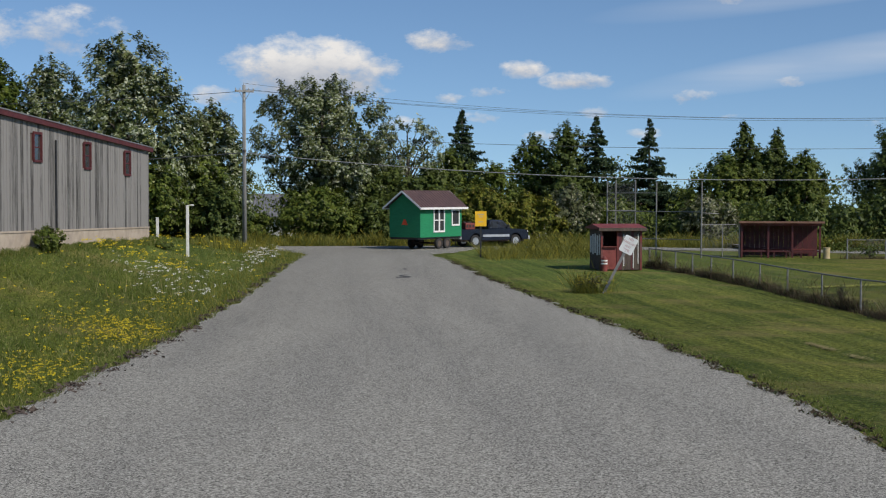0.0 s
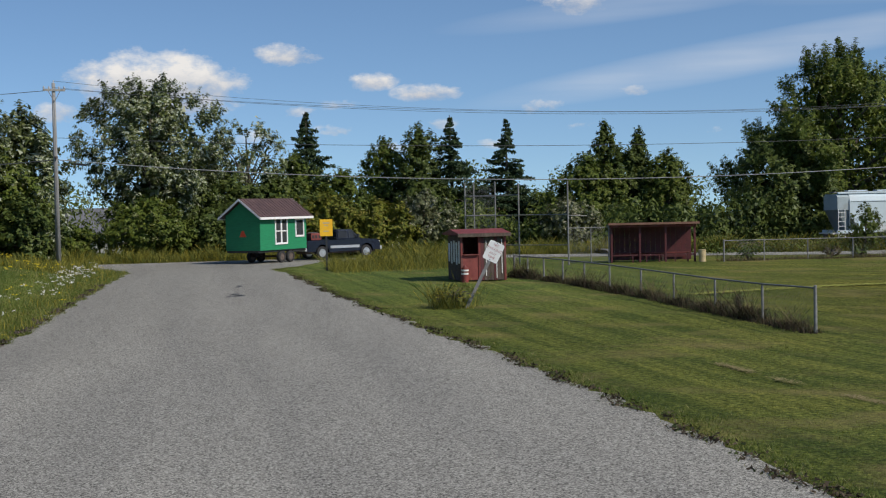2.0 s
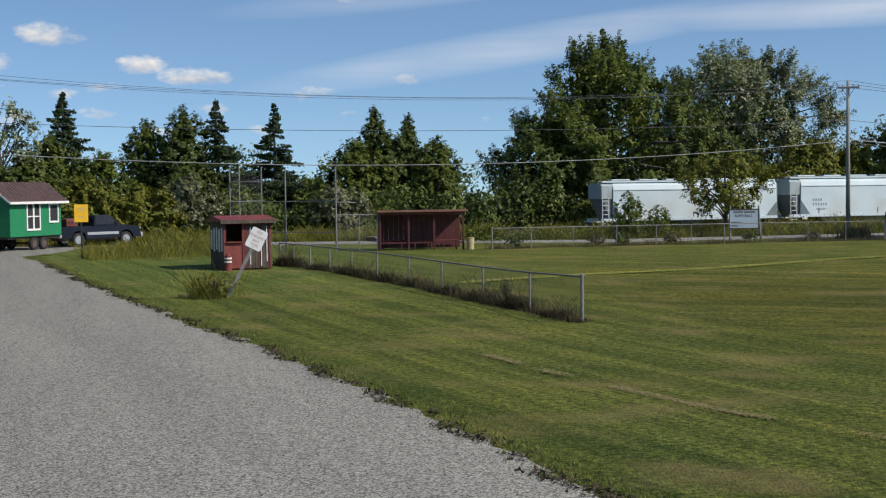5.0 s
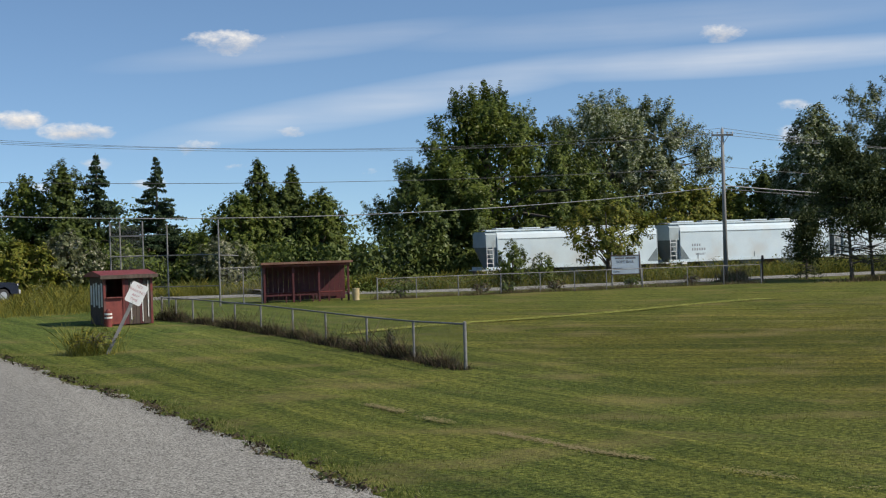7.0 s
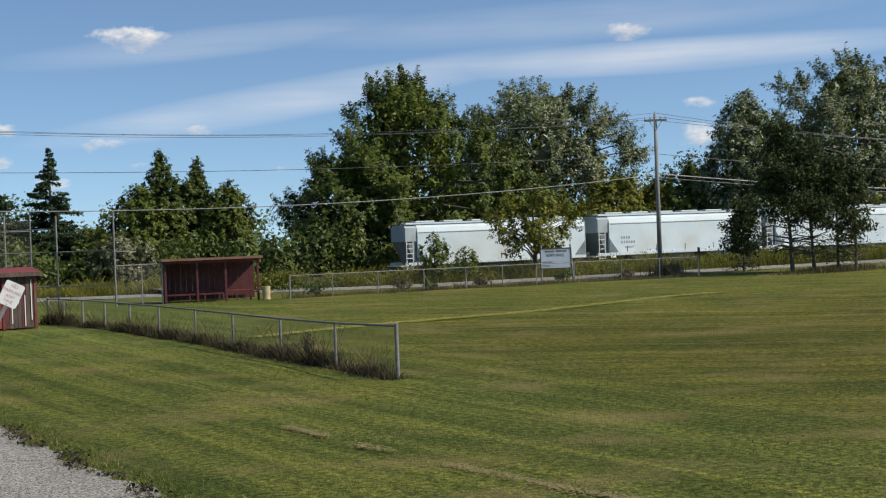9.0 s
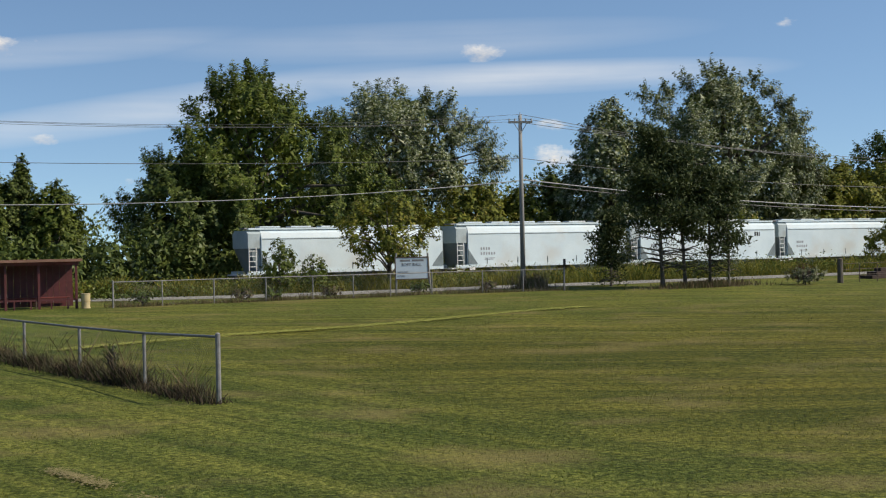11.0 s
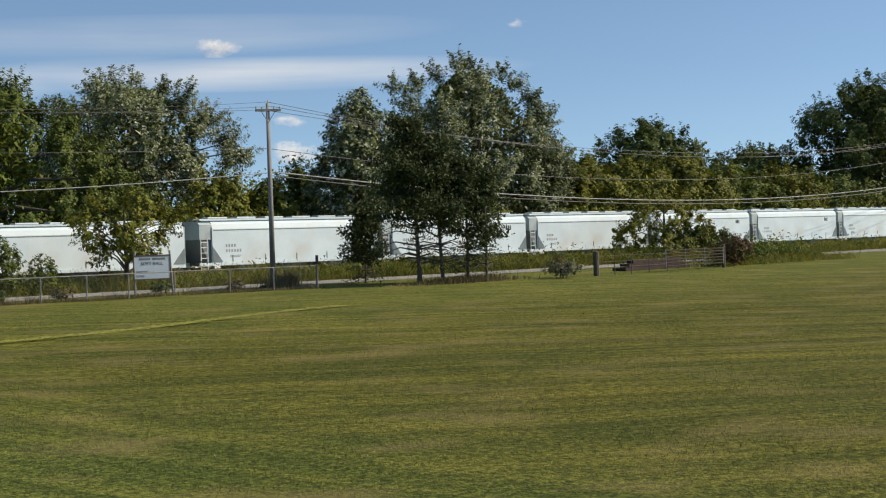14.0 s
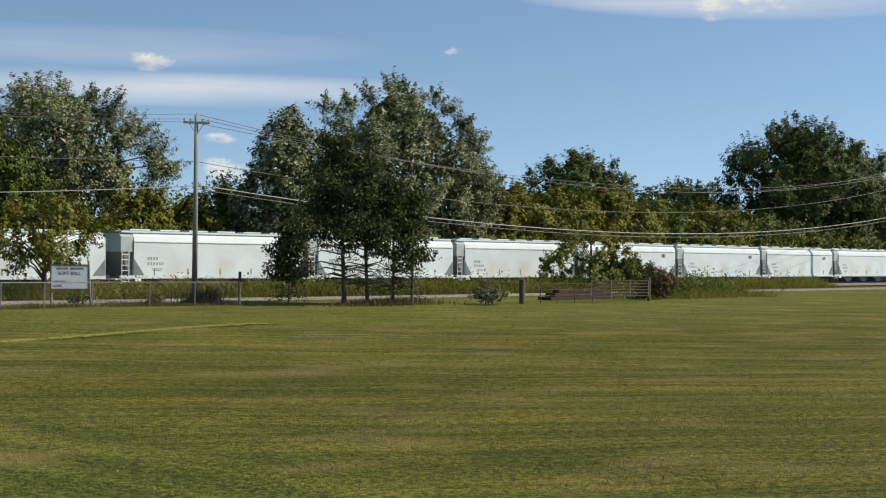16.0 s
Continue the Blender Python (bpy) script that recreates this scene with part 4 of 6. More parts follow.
# ---- poles and cables ----
def utility_pole(x, y, top, r0, arm, label, turn=0, gear=False):
    z0 = gz(x, y) - .1
    p = root("utility_pole", pose(x, y, z0, 0, 0, turn), label, "utility pole", "utility poles along the street")
    h = top - z0
    part("shaft", tubed((0, 0, 0), (0, 0, h), r0, r0 * .62, 14), M["pole"], p, smooth=True)
    if arm:
        part("crossarm", boxed((-arm, -r0 * .75 - .05, h - .42), (arm, -r0 * .6, h - .3), .01), M["pole"], p)
        for s in (-1, 1):
            part("brace", tubed((s * arm * .55, -r0 * .9, h - .4), (0, -r0 * .9, h - .95), .016), M["steel"], p)
        for u in (-.92, -.45, .45, .92):
            ins = tubed((u * arm, -r0 * .8, h - .3), (u * arm, -r0 * .8, h - .17), .035, .022, 8)
            tube(ins, (u * arm, -r0 * .8, h - .25), (u * arm, -r0 * .8, h - .22), .05, .05, 8)
            part("insulator", ins, M["porcelain"], p)
    part("top_pin", tubed((0, 0, h), (0, 0, h + .14), .03, .02, 8), M["porcelain"], p)
    if gear:
        part("ground_wire", tubed((0, -r0 * .95, .1), (0, -r0 * .72, h - 1), .008, .008, 6), M["steel"], p)
        part("bracket", boxed((-.06, -r0 - .14, h * .60), (.06, -r0 * .5, h * .60 + .1)), M["iron"], p)
    return p


utility_pole(-10.5, 62, 9.85, .14, .55, "tall grey wooden utility pole with a short crossarm", 20, True)
utility_pole(45.2, 59.4, 9.05, .14, .62, "leaning grey wooden utility pole with crossarm and weedy foot", -30)
utility_pole(129.5, 63.5, 12.4, .2, .9, "far grey wooden utility pole with a crossarm", -30)


def cable(name, a, b, sag, r, mat, label, group="overhead cables"):
    bm = bmesh.new()
    a, b = Vector(a), Vector(b)
    pts = []
    for k in range(25):
        u = k / 24
        p = a.lerp(b, u)
        p.z -= sag * 4 * u * (1 - u)
        pts.append(p)
    side = (b - a).cross(Vector((0, 0, 1))).normalized()
    rings = [[bm.verts.new(p + (side * math.cos(k * 1.2566) + Vector((0, 0, 1)) * math.sin(k * 1.2566)) * r) for k in range(5)] for p in pts]
    for p, q in zip(rings[:-1], rings[1:]):
        for k in range(5):
            bm.faces.new((p[k], p[(k + 1) % 5], q[(k + 1) % 5], q[k]))
    return tagged(part(name, bm, mat), label, "cable", group)


T1, T2, T3 = (-10.5, 62), (45.2, 59.4), (129.5, 63.5)
for dx, z1, z2, sag in ((-.35, 9.6, 8.85, 1.35), (.0, 9.95, 9.1, 1.5), (.35, 9.6, 8.75, 1.15)):
    cable("power_line", (T1[0], T1[1] + dx, z1), (T2[0], T2[1] + dx, z2), sag, .009, M["cable"], "thin dark power line between the poles")
    cable("power_line", (T2[0], T2[1] + dx, z2), (T3[0], T3[1] + dx, z1 + 1.3), sag * 1.9, .014, M["cable"], "thin dark power line over the railway")
cable("neutral_line", (*T1, 7.1), (*T2, 6.85), .7, .013, M["cable"], "thin lower power line between the poles")
cable("phone_cable", (*T1, 6.0), (*T2, 5.7), 1.35, .022, M["cable_bright"], "thick pale telephone cable between the poles")
cable("phone_cable", (*T2, 5.75), (*T3, 6.9), 2.0, .032, M["cable_bright"], "thick pale telephone cable past the pines")
cable("phone_cable", (*T2, 5.55), (*T3, 6.6), 2.0, .022, M["cable"], "dark telephone cable past the pines")
cable("neutral_line", (*T2, 6.85), (*T3, 9.6), 2.4, .016, M["cable"], "thin lower power line past the pines")
cable("power_line", (*T1, 9.5), (-60, 66, 9.8), 1.0, .016, M["cable"], "thin dark power line past the barn")
cable("phone_cable", (*T1, 6.0), (-60, 66, 6.2), 1.0, .025, M["cable"], "thick dark telephone cable past the barn")
spl = part("cable_splice", tubed((-9.6, 61.9, 5.78), (-9.0, 61.9, 5.70), .055, .055, 10), M["black"])
tagged(spl, "black splice case on the telephone cable", "cable case")


# ---- posts on the bank ----
def white_post(x, y, top, w, label, hook=True):
    z0 = gz(x, y) - .05
    p = root("white_post", pose(x, y, z0), label, "post")
    h = top - z0
    part("shaft", boxed((-w, -w, 0), (w, w, h), .012), M["white_paint"], p)
    part("cap", boxed((-w * 1.15, -w * 1.15, h), (w * 1.15, w * 1.15, h + .04), .008), M["white_paint"], p)
    if hook:
        part("lamp_arm", tubed((0, -.02, h + .03), (.2, -.05, h + .06), .022), M["white_trim"], p)
        part("lamp_head", boxed((.14, -.12, h + .02), (.3, .02, h + .09), .015), M["white_trim"], p)
    return p


white_post(-11.97, 50.1, 3.05, .065, "white square post with a small lamp arm on the grass")
white_post(-15.1, 60, 2.3, .07, "short white post far back on the grass", False)


# ---- fences ----
def chain_link(bm_pts, z_lo, z_hi, step, width):
    """Ribbons crossing on a run of posts [(x, y, z)], as quads."""
    out = []
    if not isinstance(z_hi, (list, tuple)):
        z_hi = [z_hi] * len(bm_pts)
    for (ax, ay, az), (bx, by, bz), ha, hb in zip(bm_pts[:-1], bm_pts[1:], z_hi[:-1], z_hi[1:]):
        L = math.hypot(bx - ax, by - ay)
        h = (ha + hb) / 2 - z_lo
        for sgn in (1, -1):
            k = -h
            while k < L + h:
                s0, s1 = (k, k + h) if sgn > 0 else (k + h, k)
                u0, u1 = 0.0, 1.0
                # clip to 0..L
                ds = s1 - s0
                for lim, side in ((0, 1), (L, -1)):
                    ua = (lim - s0) / ds
                    if (ds > 0) == (side > 0):
                        u0 = max(u0, ua)
                    else:
                        u1 = min(u1, ua)
                if u1 > u0:
                    q = []
                    for u, e in ((u0, -1), (u1, -1), (u1, 1), (u0, 1)):
                        f = (s0 + ds * u) / L
                        q.append((ax + (bx - ax) * f, ay + (by - ay) * f, az + (bz - az) * f + z_lo + (ha + (hb - ha) * f - z_lo) * u + e * width))
                    out.append(q)
                k += step
    return np.array(out)


def fence(name, pts, h, r, label, step, mesh=True, rail=True, wire_w=.0022, ends=1.35, group="fences"):
    pts = [(x, y, gz(x, y)) for x, y in pts]
    hs = list(h) if isinstance(h, (list, tuple)) else [h] * len(pts)
    f = root(name, pose(*pts[0]), label, "fence", group)
    o = Vector(pts[0])
    for i, p in enumerate(pts):
        k = ends if i in (0, len(pts) - 1) else 1.0
        hh = hs[i] + (.05 if k > 1 else 0)
        bm = tubed(Vector(p) - o - Vector((0, 0, .1)), Vector(p) - o + Vector((0, 0, hh)), r * k, r * k, 10)
        tube(bm, Vector(p) - o + Vector((0, 0, hh)), Vector(p) - o + Vector((0, 0, hh + .03)), r * k * 1.1, r * .4, 10)
        part("post", bm, M["steel"], f, smooth=False)
    if rail:
        for a, b, ha, hb in zip(pts[:-1], pts[1:], hs[:-1], hs[1:]):
            part("top_rail", tubed(Vector(a) - o + Vector((0, 0, ha)), Vector(b) - o + Vector((0, 0, hb)), r * .75, None, 8), M["steel"], f)
    if mesh:
        q = chain_link(pts, .06, hs, step, wire_w) - np.array(o)
        w = new("wire_mesh", quads("wire_mesh", q, M["wire"]))
        w.parent = f
    return f


near_run = [(14.1, 26.5), (13.9, 29.8), (13.55, 32.9), (13.2, 36.0), (12.95, 39.0), (12.55, 41.8), (12.15, 44.1), (11.75, 46.1), (11.35, 47.9), (10.95, 49.3), (10.6, 50.5)]
fence("chain_link_fence", near_run, [1.24, 1.12, 1.07, 1.04, 1.0, .98, .96, .95, .94, .93, .92], .035, "low galvanised chain-link fence with weeds at its foot", .085, wire_w=.0025)
far_run = [(22.9, 57.6), (25.0, 57.5), (27.3, 57.4), (29.7, 57.3), (31.9, 57.1), (33.9, 57.0), (35.8, 56.9), (38.0, 56.8), (40.6, 56.4), (42.7, 56.0), (44.9, 55.6)]
fence("field_fence", far_run, 1.05, .028, "low galvanised fence along the street side of the field", .13, wire_w=.0013)


def backstop():
    posts = [(10.5, 63.0, 4.3), (11.5, 66, 4.4), (12.7, 66.0, 4.4), (12.9, 60.5, 4.2), (15.05, 58.6, 4.25)]
    b = root("backstop", pose(10.5, 63.0, gz(10.5, 63)), "tall galvanised pipe backstop with wire mesh", "backstop")
    o = Vector((10.5, 63.0, gz(10.5, 63)))
    P = [Vector((x, y, 0)) - Vector((o.x, o.y, 0)) for x, y, _ in posts]
    order = [(0, 1), (1, 2), (0, 3), (3, 4), (2, 3)]
    for p, (_, _, h) in zip(P, posts):
        part("post", tubed(p + Vector((0, 0, -.2)), p + Vector((0, 0, h)), .04, None, 10), M["steel"], b)
    for i, j in order[:4]:
        for z in (1.0, 2.55, 3.6):
            if (i, j) == (3, 4) and z > 3:
                continue
            part("rail", tubed(P[i] + Vector((0, 0, z)), P[j] + Vector((0, 0, z)), .024, None, 8), M["steel"], b)
    part("rail", tubed(P[4] + Vector((0, 0, 2.5)), P[4] + Vector((1.0, .1, 2.45)), .024, None, 8), M["steel"], b)
    for (i, j), hh in zip(order[:3], (4.2, 4.2, 2.5)):
        q = chain_link([tuple(P[i]), tuple(P[j])], .1, hh, .12, .0025)
        w = new("wire_mesh", quads("wire_mesh", q, M["wire"]))
        w.parent = b
    return b


backstop()
fence("side_fence", [(15.05, 58.65), (16.3, 58.9), (17.3, 59.1)], 1.85, .028, "chain-link fence joining backstop and dugout", .12, wire_w=.0025)


# ---- booth ----
def booth():
    x, y = 8.68, 49.2
    b = root("ticket_booth", pose(x, y, gz(x, y), 0, 0, 8), "small faded red wooden booth with an open front", "booth")
    w, d, h = .97, .95, 1.98
    r = random.Random(8)
    # left wall of dark planks with pale bars in place of lettering
    for k in range(8):
        a = -d + k * (2 * d / 8)
        part("plank", boxed((-w - .02 - r.uniform(0, .012), a + .006, .02), (-w + .02, a + 2 * d / 8 - .006, h - .05)), M["old_wood"], b)
    for k, (za, zb) in enumerate(((.85, 1.6), (.8, 1.55), (.9, 1.62), (.82, 1.58), (.9, 1.5))):
        a = -d + .12 + k * .36
        part("painted_bar", boxed((-w - .042, a, za - .1), (-w - .034, a + .21, zb + .1)), M["white_paint"], b)
    for k in range(9):
        part("plank", boxed((-w + k * 2 * w / 9 + .005, d - .03, .02), (-w + (k + 1) * 2 * w / 9 - .005, d + .01, h - .02)), M["red_paint"], b)
    # front: corner posts, counter panel, plank part
    for u in (-w, -.18, w):
        part("corner_post", boxed((u - .05, -d - .05, 0), (u + .05, -d + .05, h), .008), M["red_paint"], b)
    part("counter_panel", boxed((-w + .05, -d - .02, .05), (-.23, -d + .02, 1.1)), M["red_roof"], b, "red front panel")
    part("counter_shelf", boxed((-w + .05, -d - .14, 1.1), (-.23, -d + .14, 1.14), .006), M["red_paint"], b)
    part("inner_board", boxed((-.7, d - .06, 1.15), (-.3, d - .04, 1.6)), M["white_paint"], b)
    for k in range(7):
        a = -.12 + k * .15
        part("plank", boxed((a, -d - .02 - r.uniform(0, .02), .03), (a + .138, -d + .02, h - .1)),
             M["old_wood"] if k % 4 else M["maroon"], b)
    for k, (za, zb) in enumerate(((.2, 1.7), (.9, 1.6), (.1, 1.2), (.3, 1.75))):
        part("paint_strip", boxed((.1 + k * .235, -d - .052, za), (.135 + k * .235, -d - .044, zb)), M["white_paint"], b, "flaking white strip")
    for k in range(8):
        a = -d + k * (2 * d / 8)
        part("plank", boxed((w - .02, a + .006, .02), (w + .02, a + 2 * d / 8 - .006, h - .05)), M["white_paint"] if k % 4 == 0 else M["maroon"], b)
    part("floor", boxed((-w + .03, -d + .03, .0), (w - .03, d - .03, .05)), M["old_wood"], b)
    bm = prism([(-d - .25, h - .02), (d + .2, h - .02), (d + .2, h + .05), (0, h + .22), (-d - .25, h + .05)], "x", -w - .2, w + .2)
    part("roof", bm, M["red_roof"], b, "low red sheet roof")
    part("roof_edge", boxed((-w - .22, -d - .28, h - .1), (w + .22, -d - .25, h + .05)), M["old_wood"], b)
    return b


booth()
can = root("red_canister", pose(7.95, 47.9, gz(7.95, 47.9)), "small red canister with white bands by the booth", "canister")
part("body", tubed((0, 0, 0), (0, 0, .62), .15, .14, 16), M["red_roof"], can, smooth=False)
for z in (.33, .47):
    part("band", tubed((0, 0, z), (0, 0, z + .07), .158, None, 16), M["white_paint"], can, "white band")
part("cap", tubed((0, 0, .62), (0, 0, .72), .1, .04, 12), M["red_paint"], can)


# ---- dugout ----
def dugout():
    x, y = 19.5, 58.6
    b = root("dugout", pose(x, y, gz(x, y), 0, 0, -12), "open-fronted dark red wooden dugout with a bench", "dugout")
    w, d, h = 2.12, 1.7, 1.96
    for k in range(16):
        a = -w + k * 2 * w / 16
        part("plank", boxed((a + .004, d, .05), (a + 2 * w / 16 - .004, d + .04, h - .12)), M["maroon"], b)
    for sx in (-w,):
        for k in range(6):
            a = k * d / 6
            part("plank", boxed((sx - .02, a + .004 + (.3 if sx > 0 else 0), .05), (sx + .02, a + d / 6 - .004 + (.3 if sx > 0 else 0) * (k < 5), h - .1)), M["maroon"], b)
    for u in (-w, -.68, .62, w - .02):
        part("post", boxed((u - .05, -.05, 0), (u + .05, .05, h - .04), .008), M["maroon"], b)
    part("front_beam", boxed((-w - .08, -.09, h - .16), (w + .08, -.052, h - .02)), M["red_paint"], b)
    part("roof", prism([(-.28, h + .0), (d + .2, h - .1), (d + .2, h - .05), (-.28, h + .07)], "x", -w - .16, w + .2), M["roof_brown"], b)
    part("roof_edge", boxed((-w - .17, -.31, h - .02), (w + .21, -.282, h + .09)), M["house_brown"], b, "flaking roof edge")
    part("bench_seat", boxed((-w + .1, d - .5, .42), (w - .15, d - .15, .46), .006), M["red_paint"], b)
    for u in (-1.9, -.6, .6, 1.9):
        part("bench_leg", boxed((u - .03, d - .45, 0), (u + .03, d - .2, .42)), M["old_wood"], b)
    part("front_rail", boxed((-w + .05, -.02, .34), (w - .07, .02, .42)), M["maroon"], b)
    for u in (-1.05, -.35, .3, 1.1, 1.75):
        part("rail_stub", boxed((u - .03, -.025, 0), (u + .03, .024, .34)), M["maroon"], b)
    return b


dugout()
bar = root("barrel", pose(21.8, 57.75, gz(21.8, 57.75)), "tan barrel with a rim beside the dugout", "barrel")
part("body", tubed((0, 0, 0), (0, 0, .62), .17, .19, 18), M["barrel"], bar, smooth=False)
for z in (.02, .3, .58):
    part("hoop", tubed((0, 0, z), (0, 0, z + .03), .198, None, 18), M["barrel"], bar)


# ---- signs ----
def bars(parent, rows, y, mat, name="text_bar"):
    for x0, x1, z, hh in rows:
        part(name, boxed((x0, y - .004, z), (x1, y, z + hh)), mat, parent)


sx, sy = 6.15, 36.9
s = root("leaning_sign", pose(sx, sy, gz(sx, sy) - .05, 0, 27, -6), "white metal road sign leaning on a steel post", "sign")
bm = boxed((-.055, -.02, 0), (.055, .02, 2.4), .004)
part("post", bm, M["steel"], s)
def rounded(w, z0, z1, c):
    pts = []
    for cx, cz, a0 in ((w - c, z1 - c, 0), (-w + c, z1 - c, 90), (-w + c, z0 + c, 180), (w - c, z0 + c, 270)):
        for k in range(4):
            a = radians(a0 + 30 * k)
            pts.append((cx + c * math.cos(a), cz + c * math.sin(a)))
    return pts


pl = part("plate", prism(rounded(.27, 1.84, 2.52, .06), "y", -.034, -.026), M["sign_white"], s, "white sign plate")
for word, z in (("NO", 2.37), ("PARKING", 2.22), ("ANY", 2.07), ("TIME", 1.93)):
    fc = bpy.data.curves.new("lettering", "FONT")
    fc.body, fc.size, fc.extrude, fc.align_x = word, .125, .002, "CENTER"
    fc.materials.append(M["faded_red"])
    word_ob = new("lettering", fc)
    word_ob.parent = pl
    word_ob.matrix_local = pose(0, -.037, z, 90, 0, 0)
for z in (1.88, 2.48):
    part("bolt", tubed((0, -.045, z), (0, -.03, z), .014, None, 8), M["steel"], s)

yx, yy = 2.85, 59.4
s = root("yellow_sign", pose(yx, yy, gz(yx, yy) - .05, 0, 0, 4), "square yellow sign on a dark post among tall grass", "sign")
part("post", boxed((-.045, -.03, 0), (.045, .03, 1.95), .005), M["black"], s)
pl = part("plate", boxed((-.32, -.045, 1.78), (.32, -.035, 2.62)), M["sign_yellow"], s, "yellow plate")
bars(pl, ((-.17, .17, 2.4, .07), (-.1, .1, 2.28, .05), (-.14, .14, 2.0, .05)), -.047, M["barrel"])

# notice board
q0, q1 = Vector((37.0, 58.6)), Vector((39.1, 57.75))
ang = math.degrees(math.atan2(q1.y - q0.y, q1.x - q0.x))
s = root("notice_board", pose(37.0, 58.6, gz(37, 58.6) - .05, 0, 0, ang), "pale notice board with dark lettering on two leaning posts", "sign")
for u, tilt in ((.12, .02), (1.78, -.12)):
    part("post", tubed((u, .05, 0), (u + tilt, .05, 2.02), .05, .045, 8), M["pole"], s)
bd = part("panel", boxed((.1, -.03, .8), (1.64, .0, 1.78)), M["tank"], s, "pale panel")
fr = bmesh.new()
for lo, hi in (((.05, -.045, 1.78), (1.69, .012, 1.84)), ((.05, -.045, .75), (1.69, .012, .8)), ((.05, -.045, .8), (.1, .012, 1.78)), ((1.64, -.045, .8), (1.69, .012, 1.78))):
    box(fr, lo, hi)
part("frame", fr, M["old_wood"], s)
bars(bd, ((.3, .8, 1.62, .09), (.88, 1.45, 1.62, .09)), -.032, M["slate"])
for word, size_, u, z in (("SOFT BALL", .2, .38, 1.4), ("VISITORS", .13, .17, 1.06), ("HOME", .13, .17, .88)):
    fc = bpy.data.curves.new("lettering", "FONT")
    fc.body, fc.size, fc.extrude = word, size_, .004
    fc.materials.append(M["slate"])
    txt = new("lettering", fc)
    txt.parent = bd
    txt.matrix_local = pose(u, -.036, z, 90, 0, 0)

p = root("marker_post", pose(46.3, 57.4, gz(46.3, 57.4)), "thin dark marker post near the utility pole", "post")
part("shaft", boxed((-.04, -.03, 0), (.04, .03, 1.5), .006), M["old_wood"], p)
part("plate", boxed((-.08, -.045, 1.2), (.08, -.031, 1.5)), M["black"], p)


# ---- wheels, trailer house, pickup ----
def wheel(parent, x, y, z, r, w, rim=True):
    bm = bmesh.new()
    prof = [(r * .62, -w / 2), (r * .93, -w / 2), (r, -w * .3), (r, w * .3), (r * .93, w / 2), (r * .62, w / 2)]
    seg = 22
    ring = [[bm.verts.new((rr * math.cos(2 * math.pi * k / seg), yy, rr * math.sin(2 * math.pi * k / seg))) for rr, yy in prof] for k in range(seg)]
    for k in range(seg):
        a, b = ring[k], ring[(k + 1) % seg]
        for i in range(5):
            bm.faces.new((a[i], b[i], b[i + 1], a[i + 1]))
    t = part("wheel", bm, M["tyre"], parent, smooth=False, at=pose(x, y, z))
    bm = bmesh.new()
    for sgn in (-1, 1):
        tube(bm, (0, sgn * w * .12, 0), (0, sgn * w * .42, 0), r * .63, r * .6, 20)
        tube(bm, (0, sgn * w * .42, 0), (0, sgn * w * .52, 0), r * .22, r * .16, 12)
        for k in range(6):
            a = k * math.pi / 3
            tube(bm, (r * .42 * math.cos(a), sgn * w * .40, r * .42 * math.sin(a)), (r * .42 * math.cos(a), sgn * w * .45, r * .42 * math.sin(a)), r * .08, None, 8)
    part("rim", bm, M["rim"] if rim else M["iron"], t)
    return t


